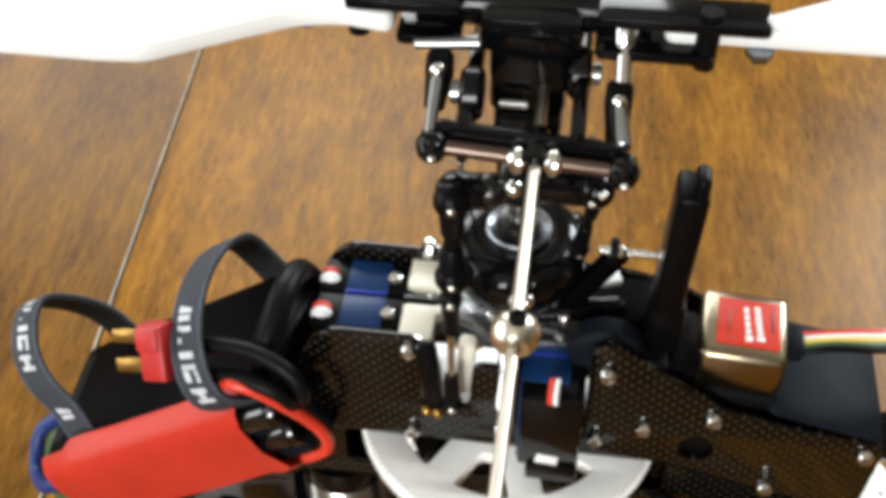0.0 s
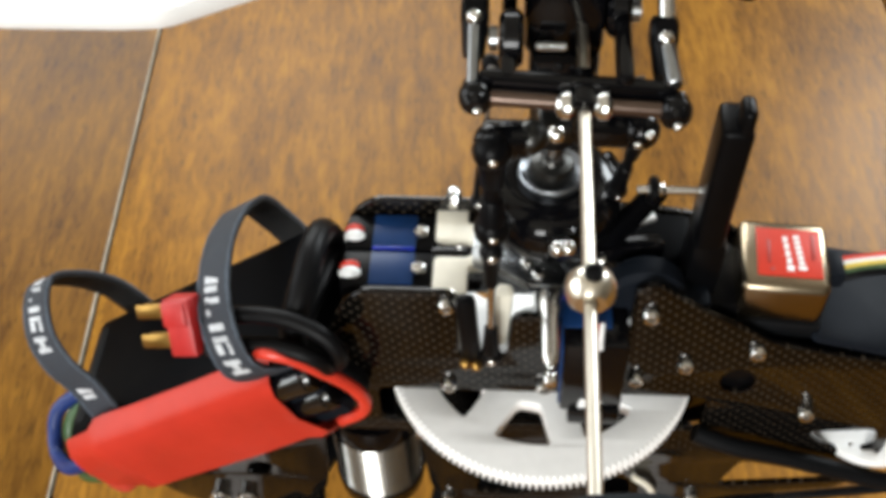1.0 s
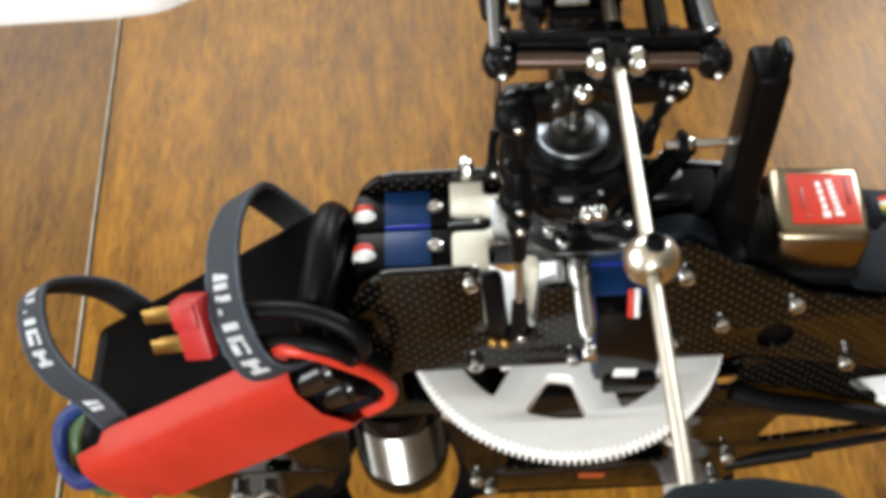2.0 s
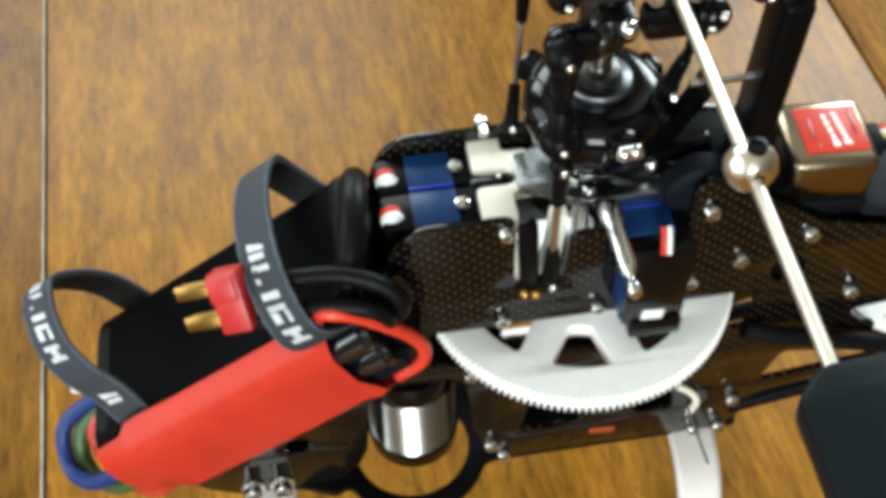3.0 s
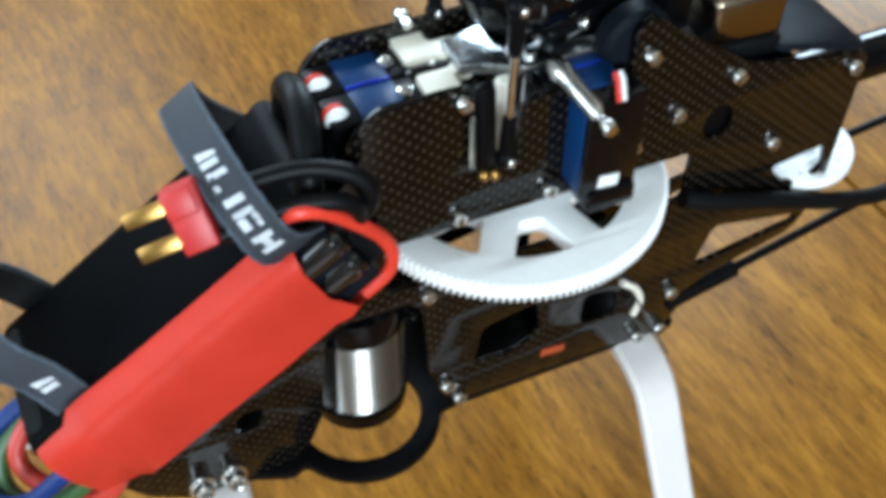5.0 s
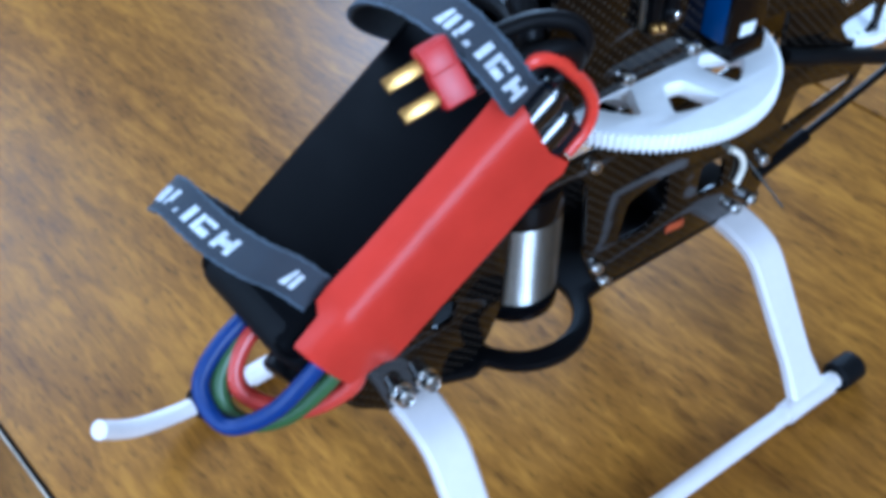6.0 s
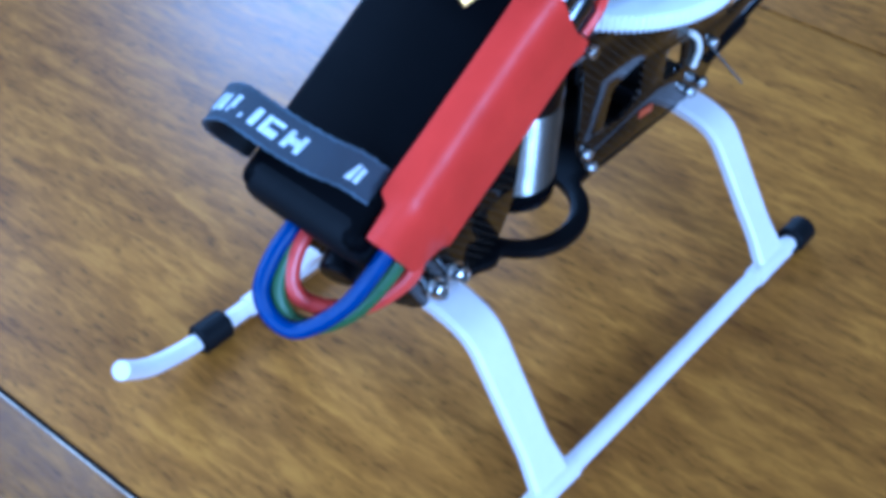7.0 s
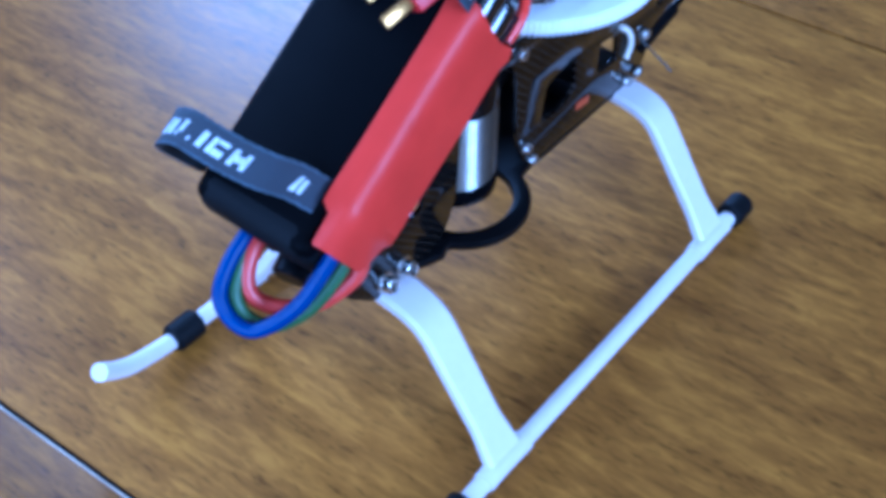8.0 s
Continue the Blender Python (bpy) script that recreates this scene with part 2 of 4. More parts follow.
def sweep(bm, pts, r, seg=12, steps=8, radii=None):
    """A round cord along a smooth curve through the points."""
    path = spline(pts, steps)
    up, rings = Vector((0.13, 0.31, 0.94)), []
    for i, p in enumerate(path):
        d = (path[min(i + 1, len(path) - 1)] - path[max(i - 1, 0)]).normalized()
        x = d.cross(up).normalized()
        y = x.cross(d)
        up = y
        q = r if radii is None else radii[0] + (radii[1] - radii[0]) * i / (len(path) - 1)
        rings.append([bm.verts.new(p + q * (math.cos(2 * math.pi * k / seg) * x + math.sin(2 * math.pi * k / seg) * y)) for k in range(seg)])
    for a, b in zip(rings, rings[1:]):
        for k in range(seg):
            bm.faces.new((a[k], a[(k + 1) % seg], b[(k + 1) % seg], b[k]))
    bm.faces.new(rings[0][::-1])
    bm.faces.new(rings[-1])


def slab(outline, holes, thick, m, bev=0.25):
    """A flat plate with holes, its edges eased, drawn in x and y and laid by m; returns a bmesh."""
    cu = bpy.data.curves.new("outline", "CURVE")
    cu.dimensions, cu.fill_mode, cu.extrude, cu.bevel_depth, cu.bevel_resolution = "2D", "BOTH", thick / 2 - bev, bev, 1
    cu.offset = -bev
    for loop in [outline] + list(holes):
        s = cu.splines.new("POLY")
        s.points.add(len(loop) - 1)
        for p, (x, y) in zip(s.points, loop):
            p.co = (x, y, 0, 1)
        s.use_cyclic_u = True
    ob = bpy.data.objects.new("outline", cu)
    me = ob.to_mesh()
    bm = bmesh.new()
    bm.from_mesh(me)
    ob.to_mesh_clear()
    bpy.data.objects.remove(ob)
    bpy.data.curves.remove(cu)
    bmesh.ops.remove_doubles(bm, verts=bm.verts, dist=0.01)
    bmesh.ops.transform(bm, matrix=m, verts=bm.verts)
    return bm


def rounded(poly, r, n=4):
    """The polygon with its corners rounded."""
    out = []
    k = len(poly)
    for i in range(k):
        a, b, c = Vector(poly[i - 1]), Vector(poly[i]), Vector(poly[(i + 1) % k])
        q = min(r, (a - b).length * 0.45, (c - b).length * 0.45)
        p0, p2 = b + (a - b).normalized() * q, b + (c - b).normalized() * q
        for j in range(n + 1):
            t = j / n
            v = (1 - t) ** 2 * p0 + 2 * t * (1 - t) * b + t * t * p2
            out.append((v.x, v.y))
    return out


def ring(cx, cy, r, n=20):
    return [(cx + r * math.cos(2 * math.pi * k / n), cy + r * math.sin(2 * math.pi * k / n)) for k in range(n)]


def upright(y):
    """Lays a drawing in x and y into the x z plane at that y."""
    return Matrix.Translation((0, y, 0)) @ Matrix.Rotation(radians(90), 4, "X")


def flat(z):
    return Matrix.Translation((0, 0, z))


# The slope of the battery tray: u along it (up towards the mast), n square to it
TC, TS = math.cos(radians(34.5)), math.sin(radians(34.5))


def tray(u, y, n):
    return Vector((u * TC - n * TS, y, u * TS + n * TC))


TRAY = Matrix(((TC, 0, -TS, 0), (0, 1, 0, 0), (TS, 0, TC, 0), (0, 0, 0, 1)))


# The room
def wall_slab(name, lo, hi, mat, label):
    bm = bmesh.new()
    c = [(a + b) / 2 for a, b in zip(lo, hi)]
    rbox(bm, c, [b - a for a, b in zip(lo, hi)], 0)
    return tagged(part(name, bm, mat, None), label, name.split("_")[0], kind="structure")


FZ, CZ = -750, 1700
wall_slab("floor", (-2000, -2200, FZ - 60), (3200, 1500, FZ), FLOOR, "beige carpet floor under the table")
wall_slab("ceiling", (-2000, -2200, CZ), (3200, 1500, CZ + 60), CEIL, "plain tan painted ceiling")


def wall_with_window(name, axis, at, lo, hi, spans, z0, z1, label):
    """A wall square to the axis, with window openings through it."""
    th = 100
    pts = [(lo, FZ), (hi, FZ), (hi, CZ), (lo, CZ)]
    holes = [[(a, z0), (b, z0), (b, z1), (a, z1)] for a, b in spans]
    m = upright(at) if axis == "y" else Matrix.Translation((at, 0, 0)) @ Matrix.Rotation(radians(90), 4, "Z") @ Matrix.Rotation(radians(90), 4, "X")
    bm = slab(pts, holes, th, m, 0.5)
    return tagged(part(name, bm, WALL), label, "wall", kind="structure")


wall_with_window("wall_north", "y", 1450, -2000, 3200, [(810, 1790), (-1160, 60)], 630, 1410, "tan painted wall with two windows")
wall_with_window("wall_south", "y", -2250, -2000, 3200, [(-850, 50)], 450, 1450, "tan painted wall with a window")
wall_with_window("wall_west", "x", -1650, -2200, 1400, [(-1000, 800)], 100, 1450, "tan painted wall with a window")
wall_with_window("wall_east", "x", 3250, -2200, 1400, [], 0, 0, "tan painted plain wall")


# The table: leaves with seams between them, on an apron and legs
TURN = radians(3.0)
LEAF = 331


def table():
    t = thing("dining_table", (0, 0, FZ), "honey-brown wooden extending table with leaf seams", "table")
    m = Matrix.Translation((-158.5, 0, 0)) @ Matrix.Rotation(TURN, 4, "Z")
    for k in range(-2, 4):
        bm = bmesh.new()
        rbox(bm, (0, 0, 0), (LEAF - 2.0, 1060, 22), 0.3, None, 2)
        ob = part("leaf", bm, WOOD, t)
        tone = {-1: 0.70, 1: 0.84}.get(k, 1.0)
        ob.color = (tone, tone * 0.98, tone * 0.95, 1)
        ob.matrix_world = Matrix.Translation(Vector((m @ Vector((LEAF * (k + 0.5), 60, -11)))) * MM) @ Matrix.Rotation(TURN, 4, "Z")
        if k == 0:
            bm = bmesh.new()
            rbox(bm, (0, 0, 0), (0.52, 1056, 18), 0.1)
            ob = part("seam_strip", bm, SEAM, t, "pale edge strip between leaves")
            ob.matrix_world = Matrix.Translation(Vector((m @ Vector((LEAF * k - 0.73, 60, -9.1)))) * MM) @ Matrix.Rotation(TURN, 4, "Z")
            # Added black lining on the gap's wall; stands in for shade in the joint.
            bm = bmesh.new()
            rbox(bm, (0, 0, 0), (0.3, 1056, 18), 0.06)
            ob = part("gap_shade_strip", bm, RUBBER, t, "added black strip for the shade in the leaf joint")
            ob.matrix_world = Matrix.Translation(Vector((m @ Vector((LEAF * k + 0.85, 60, -9.4)))) * MM) @ Matrix.Rotation(TURN, 4, "Z")
            # Added black board beneath the gap, so the seam's depth reads as shade.
            bm = bmesh.new()
            rbox(bm, (0, 0, 0), (60, 1040, 14), 0.5)
            ob = part("gap_shade_filler", bm, RUBBER, t, "added black filler for the shade under the leaf joint")
            ob.matrix_world = Matrix.Translation(Vector((m @ Vector((LEAF * k, 60, -29.1)))) * MM) @ Matrix.Rotation(TURN, 4, "Z")
    for x in (-2 * LEAF + 90, 4 * LEAF - 90):
        for y in (-380, 500):
            bm = bmesh.new()
            p = m @ Vector((x, y, 0))
            rod(bm, (p.x, p.y, FZ), (p.x, p.y, -22), 24, 36, 20, 2)
            part("leg", bm, WOOD, t)
    return t


table()

# The helicopter
heli = thing("model_helicopter", (0, 0, 0), "black carbon-framed model helicopter on white landing skids", "model helicopter")

OUTLINE = [(-107, 64), (-100, 54), (-91, 47.5), (-66, 47.5), (-60, 52), (-56, 62), (-54, 88), (-51, 92), (-33, 92), (-30, 88), (-28, 64), (-24, 52), (-19, 48), (40, 47.5), (45, 52),
           (47, 60), (52, 64), (78, 71), (84, 82), (85, 128), (66, 131), (50, 135), (37, 144), (29, 149.5), (22, 155.5), (18, 153), (18, 117), (3.5, 117), (3.5, 143), (-7.5, 143), (-8.5, 126), (-19.2, 126),
           (-19.5, 150.5), (-40, 150.5), (-45, 145), (-54, 118), (-66, 106), (-104, 79)]
FAR_OUTLINE = OUTLINE[:19] + [(84, 92), (85, 128), (66, 131), (50, 135), (37, 144), (22, 147), (-40, 147.5), (-45, 143), (-54, 118), (-66, 106), (-104, 79)]


GEAR_SLOT = [(-38.8, 97.5), (38.8, 97.5), (38.8, 112.5), (-38.8, 112.5)]
HOLES = [GEAR_SLOT, [(-16, 61), (-14, 74), (1, 77), (2.5, 64), (-5, 60)], [(14, 62), (14.5, 73), (24, 71.5), (25.5, 61)], [(47, 69.5), (51.3, 83), (62, 80.5), (78, 77), (78, 74.6)],
         [(-78, 66), (-76, 73), (-70, 73), (-71, 66)], [(41.6, 115.6), (40, 120), (42, 124.4), (46, 124.8), (48.8, 120), (46.6, 114.8)], [(64.5, 98.2), (80.5, 100.5), (82, 92), (76.5, 89.2), (70, 91.6)]]


def screw(name, m, parent, r=1.9):
    """A socket-head cap screw, its head along local z."""
    bm = bmesh.new()
    lathe(bm, [(0, 0.6), (0.9, 0.6), (1.0, 1.9), (1.5, 2.0), (r, 1.5), (r, 0), (r * 0.55, -0.1), (r * 0.55, -3), (0, -3)], m, 14)
    return part(name, bm, CHROME, parent)


def side_frame(y, sign, bolts, outline):
    bm = slab(rounded(outline, 3.0), [rounded(h, 2.5) for h in (HOLES if sign < 0 else HOLES[:5])], 1.6, upright(y), 0.3)
    f = part("side_frame", bm, CARBON, heli, "glossy carbon weave side plate")
    first = None
    for x, z in bolts:
        if first is None:
            first = screw("bolt", Matrix.Rotation(radians(90), 4, "X") if sign < 0 else Matrix.Rotation(radians(-90), 4, "X"), f)
            first.matrix_world = Matrix.Translation(Vector((x, y + sign * 0.9, z)) * MM)
        else:
            again(first, (x, y + sign * 0.9, z), None, f)
    return f


BOLTS = [(31.5, 127), (46.4, 133), (-21.8, 116), (21, 121), (21.9, 145.6), (-21.5, 147.3), (41.4, 63), (-20, 50.4), (0.3, 116), (-29, 93.7), (40, 49), (-23.5, 57), (33, 49), (81, 125), (62, 108)]
near_plate = side_frame(-17.5, -1, BOLTS, OUTLINE)
side_frame(11.0, 1, BOLTS, FAR_OUTLINE)


for x in (-87.6, -79.8):
    bm = bmesh.new()
    lathe(bm, [(0, 1.4), (1.3, 1.4), (1.4, 3.8), (1.9, 4.0), (2.5, 3.5), (2.5, 1.0), (3.2, 0.9), (3.2, 0), (0, 0)], Matrix.Translation((x, -18.3, 51.2)) @ Matrix.Rotation(radians(78), 4, "X"), 18)
    part("strut_bolt", bm, CHROME, near_plate, "stout bright socket-head bolt")


def main_gear():
    n, zb, zt = 150, 101.6, 106.0
    out = []
    for k in range(n):
        a = 2 * math.pi * k / n
        for da, r in ((-0.32, 36.9), (-0.14, 38.0), (0.14, 38.0), (0.32, 36.9)):
            b = a + da * 2 * math.pi / n
            out.append((r * math.cos(b), r * math.sin(b)))
    holes = []
    for k in range(8):
        c = radians(-99 + 45 * k)
        loop = []
        for r, w in ((28.6, 14.5), (28.6, 7), (28.6, 0), (28.6, -7), (28.6, -14.5), (17.5, -9), (17.5, 9)):
            a = c + radians(w)
            loop.append((r * math.cos(a), r * math.sin(a)))
        holes.append(rounded(loop, 1.2, 2))
    holes.append(ring(0, 0, 2.6))
    bm = slab(out, holes, zt - zb, flat((zb + zt) / 2), 0.2)
    g = part("main_gear", bm, GEAR_WHITE, heli, "white nylon main gear with fine teeth")
    bm = bmesh.new()
    lathe(bm, [(2.6, 94), (9, 94), (9, 110), (2.6, 110), (2.6, 94)], None, 28)
    part("gear_hub", bm, GEAR_WHITE, g)


main_gear()


def motor():
    c = Matrix.Translation((-43, -7.5, 0))
    bm = bmesh.new()
    hoops = [(11.6 + 0.24 * math.sin(k * math.pi / 3.5), 57 + k * 0.17) for k in range(151)]
    lathe(bm, [(0, 56.5), (11.3, 56.5)] + hoops + [(11.3, 83), (0, 83)], c, 44)
    mo = part("motor", bm, STEEL_HOOPS, heli, "bright steel brushless motor can with fine hoops", 80)
    bm = bmesh.new()
    lathe(bm, [(0, 49.5), (10, 49.5), (12.1, 51.5), (12.4, 57.2), (0, 56.5)], c, 40)
    part("end_bell", bm, BLACK_GLOSS, mo, "black lower end bell")
    bm = bmesh.new()
    lathe(bm, [(0, 83), (12.0, 82.4), (12.0, 87), (11.2, 89.5), (0, 90)], c, 40)
    part("top_cap", bm, BLACK_GLOSS, mo, "black upper motor cap")
    bm = bmesh.new()
    rod(bm, (-43, -7.5, 86), (-43, -7.5, 108), 1.6)
    part("shaft", bm, CHROME, mo)
    out = []
    for k in range(13 * 4):
        a = 2 * math.pi * k / 52
        r = 3.4 if k % 4 < 2 else 2.5
        out.append((-43 + r * math.cos(a), -7.5 + r * math.sin(a)))
    part("pinion", slab(out, [], 9, flat(103), 0.1), CHROME, mo, "small steel pinion")


motor()


def bottom_plate():
    """Black tray between the frames, with an open ring that guards the motor."""
    out = [(-94, -6), (-93, -14), (-90, -17.5), (-76, -18), (-66, -22)]
    for k in range(13):
        a = radians(205 + k * 11.2)
        out.append((-44 + 20.2 * math.cos(a), -12 + 19.4 * math.sin(a)))
    out += [(-20, -18), (46, -18), (46, 18), (-94, 18)]
    hole = []
    for k in range(24):
        a = 2 * math.pi * k / 24
        hole.append((-44 + 15.6 * math.cos(a), -10.5 + 15.4 * math.sin(a)))
    bm = slab(rounded(out, 2), [hole], 3.0, flat(46.5), 0.6)
    part("bottom_plate", bm, BLACK, heli, "black bottom plate with a motor guard ring")
    for x, y in ((-86, 0), (20, 0)):
        bm = bmesh.new()
        rbox(bm, (x, y, 52), (16, 33, 7), 1.0)
        part("cross_block", bm, BLACK, heli)
    bm = bmesh.new()
    rbox(bm, (6.8, -18.6, 55.5), (7, 0.5, 2.6), 0.2, Matrix.Rotation(radians(6), 4, "Y"))
    part("warning_mark", bm, MARK_RED, heli, "small orange-red mark")


bottom_plate()


def landing_gear():
    for x in (-82, 34):
        bm = bmesh.new()
        near = [(-60, 5.5), (-50, 18.4), (-41.5, 29.8), (-37, 35.8), (-33.6, 40.0), (-29.5, 42.8), (-23, 44.3), (-14, 44.7)]
        far = [(8, 44.6), (15, 43.5), (21, 40), (26, 34), (30, 27.5), (47, 5.5)]
        path = spline([(y, z, 0) for y, z in near + far], 6)
        loops = []
        for i, p in enumerate(path):
            d = (path[min(i + 1, len(path) - 1)] - path[max(i - 1, 0)]).normalized()
            nrm = Vector((-d.y, d.x, 0))
            s = min(1.0, abs(p.x + 6.5) / 53.5)
            w, th, sh = 10.4 + 2.6 * (1 - s) + (26.0 * (s - 0.86) if s > 0.86 else 0), 2.0, -4.2 * s
            loop = []
            for a, b in ((-1, -0.7), (-0.82, -1.2), (0.82, -1.2), (1, -0.7), (1, 0.7), (0.82, 1.2), (-0.82, 1.2), (-1, 0.7)):
                q = p + nrm * (b * th * 0.8)
                loop.append(bm.verts.new((x + sh + a * w / 2, q.x, q.y)))
            loops.append(loop)
        for a, b in zip(loops, loops[1:]):
            for k in range(8):
                bm.faces.new((a[k], a[(k + 1) % 8], b[(k + 1) % 8], b[k]))
        bm.faces.new(loops[0][::-1])
        bm.faces.new(loops[-1])
        for y in (-60, 47):
            sweep(bm, [(x - 14, y, 4.3), (x - 12, y, 4.4), (x - 7, y, 4.7), (x - 1, y, 4.6), (x + 5, y, 4.3)], 3.3, 18, 4)
        part("landing_strut", bm, WHITE, heli, "white nylon landing gear strut", 28)
    for y, k in ((-60, -1), (47, 1)):
        bm = bmesh.new()
        sweep(bm, [(47, y, 4.3), (0, y, 4.3), (-60, y, 4.3), (-100, y, 4.3), (-113, y, 4.4), (-122, y - k * 0.6, 6.0), (-132, y - k * 2.6, 10.5), (-138.5, y - k * 4.4, 15.5), (-144.5, y - k * 6.6, 22)], 2.7, 16, 6)
        sk = part("skid_pipe", bm, WHITE, heli, "white skid pipe with an upturned front tip")
        for a, b in ((42.5, 52.5), (-115.5, -104.5)):
            bm = bmesh.new()
            rod(bm, (a, y, 4.7), (b, y, 4.7), 4.7, None, 20, 0.9)
            part("skid_cap", bm, RUBBER, sk, "black rubber skid cap")


landing_gear()


# Rotor mast, swashplate and head
def link(a, b, name="ball_link", label="black ball link with a steel shank", r=2.3, metal=True):
    """A push rod: two plastic eyes with chrome balls on a thin steel shank."""
    a, b = Vector(a), Vector(b)
    d = (b - a).normalized()
    n = (b - a).length
    bm = bmesh.new()
    for p, q in ((a, d), (b, -d)):
        ball(bm, p, r * 1.25, 14)
        rod(bm, p, p + q * min(n * 0.42, 11), r * 1.0, r * 0.75, 12, 0.3)
    l = part(name, bm, BLACK, heli, label)
    bm = bmesh.new()
    rod(bm, a + d * n * 0.3, b - d * n * 0.3, r * 0.42 if metal else r * 0.55, None, 10, 0.1)
    part("shank", bm, CHROME if metal else BLACK, l)
    side = d.cross(Vector((0.9, 0.1, 0.2))).normalized()
    if side.y > 0:
        side = -side
    for p in (a, b):
        bm = bmesh.new()
        ball(bm, p + side * r * (0.8 if metal else 1.0), r * (0.62 if metal else 0.36), 12)
        part("ball_joint", bm, CHROME, l)
    return l


def mast_and_head():
    bm = bmesh.new()
    rod(bm, (0, 0, 60), (0, 0, 224), 2.5)
    part("mast", bm, CHROME, heli, "steel main shaft")
    # swashplate: lower ring, tilting ball and inner race
    bm = bmesh.new()
    lathe(bm, [(2.8, 150.5), (8, 150.8), (11.6, 153), (14, 157), (15, 161), (15, 164.6), (13.6, 167), (10, 168.6), (7.6, 168.2), (2.8, 168.2)], None, 36)
    sw = part("swashplate", bm, BLACK_GLOSS, heli, "black swashplate with ball arms")
    for x, y, z in ((1.9, -14.5, 165), (-11.5, -10, 165), (-12, 11, 165), (13, 6, 165), (12, -6.5, 166)):
        bm = bmesh.new()
        d = Vector((x, y, 0)).normalized()
        m, n = axis_frame((d.x * 9, d.y * 9, z - 1), (x + d.x * 1.5, y + d.y * 1.5, z))
        rbox(bm, (0, 0, 0), (6.4, 5, n), 1.4, None, 2)
        bmesh.ops.transform(bm, matrix=m @ Matrix.Translation((0, 0, n / 2)), verts=bm.verts)
        part("ball_arm", bm, BLACK_GLOSS, sw)
    bm = bmesh.new()
    lathe(bm, [(4.2, 168), (6.6, 168.2), (7.0, 169.0), (7.0, 169.8), (6.6, 170.2), (6.0, 169.8), (5.0, 169.2), (4.2, 169.0)], None, 36)
    part("bearing_race", bm, ALU, sw, "grey inner bearing race")
    bm = bmesh.new()
    lathe(bm, [(2.6, 167), (4.6, 167.5), (4.9, 170), (4.2, 172.5), (2.6, 173)], None, 28)
    part("centre_ball", bm, DULL, sw, "grey aluminium centre ball")
    for x, y, z in ((1.2, -18.2, 166.5), (3.4, -18.0, 166.5)):
        bm = bmesh.new()
        ball(bm, (x, y, z), 1.7, 14)
        part("ball_joint", bm, CHROME, sw)
    # washout hub with its two arms
    bm = bmesh.new()
    lathe(bm, [(2.6, 180), (4.4, 180), (5.2, 182), (5.2, 190), (4.2, 193), (2.6, 193)], None, 24)
    rbox(bm, (0, -5, 189), (8, 9, 6), 1.8)
    wo = part("washout_hub", bm, DULL, heli, "dull grey washout hub on the mast")
    for x0, x1, y, z in ((-7, -12, -15, 194), (5, 15, -13.5, 196)):
        bm = bmesh.new()
        rbox(bm, ((x0 + x1) / 2, y + 1, z - 1), (abs(x1 - x0) + 5, 6, 6.5), 1.8)
        ball(bm, (x1, y, z - 0.5), 3.6, 16)
        part("washout_arm", bm, BLACK_GLOSS, wo)
        for k, dz in (((0, -1.5), (1, 2.0)) if x0 > 0 else ()):
            bm = bmesh.new()
            ball(bm, (x1 + (1.2 if k else -0.6), y - 3.1, z + dz * 0.7), 0.95, 12)
            part("ball_joint", bm, CHROME, wo)
    bm = bmesh.new()
    ball(bm, (-0.4, -15.6, 196.2), 1.8, 14)
    part("hub_screw", bm, CHROME, wo)
    bm = bmesh.new()
    lathe(bm, [(0, 3.6), (1.6, 3.4), (3.0, 2.2), (3.4, 0.6), (3.2, -1.4), (2.0, -3), (0, -3.2)], Matrix.Translation((-5.0, -13.4, 193.0)) @ Matrix.Rotation(radians(35), 4, "X"), 22)
    part("hub_knob", bm, DULL, wo, "dull grey rounded knob")
    link((-12, -17, 193), (-11.9, -18, 172), r=3.0, label="stout black plastic ball link", metal=False)
    link((15.5, -12, 194), (13, -5, 170), r=1.9, label="black plastic ball link", metal=False)
    # head block, seesaw yoke and spindle
    bm = bmesh.new()
    rbox(bm, (0.5, 3, 212.5), (14.5, 13, 17), 1.6)
    rbox(bm, (0.5, 2.5, 221.5), (19, 12, 8), 2)
    hb = part("head_block", bm, BLACK_GLOSS, heli, "black rotor head block")
    bm = bmesh.new()
    rbox(bm, (0.8, 1, 199.5), (13, 11, 11), 1.4)
    part("hub_boss", bm, BLACK_GLOSS, hb)
    bm = bmesh.new()
    rod(bm, (-4.5, -6.0, 208.6), (1, -6.0, 208.6), 0.9, None, 14)
    part("hub_pin", bm, BLUED, hb, "polished steel pin")
    for x in (-9.4, 10.4):
        bm = bmesh.new()
        rbox(bm, (x, -6, 212.5), (2.8, 30, 6.5), 1.2)
        c = (-11.5, 215) if x < 0 else (-1.0, 213)
        rod(bm, (x - (1.6 if x < 0 else 2.6), *c), (x + (2.6 if x < 0 else 1.6), *c), 5.0, None, 24, 0.9)
        yk = part("seesaw_yoke", bm, BLACK_GLOSS, heli, "black seesaw side arm")
        for y, z, r in ((*c, 2.2), (-18.5, 211.5, 1.4)):
            bm = bmesh.new()
            lathe(bm, [(0, 1.2), (r * 0.5, 1.2), (r * 0.6, 1.7), (r, 1.4), (r, 0), (0, 0)], Matrix.Translation((x + (-1.8 if x < 0 else 1.8), y, z)) @ Matrix.Rotation(radians(-90 if x < 0 else 90), 4, "Y"), 14)
            part("screw", bm, GREY_LINK, yk)
    bm = bmesh.new()
    rod(bm, (-21, 5, 223), (22, 5, 223), 4.4, None, 24, 0.8)
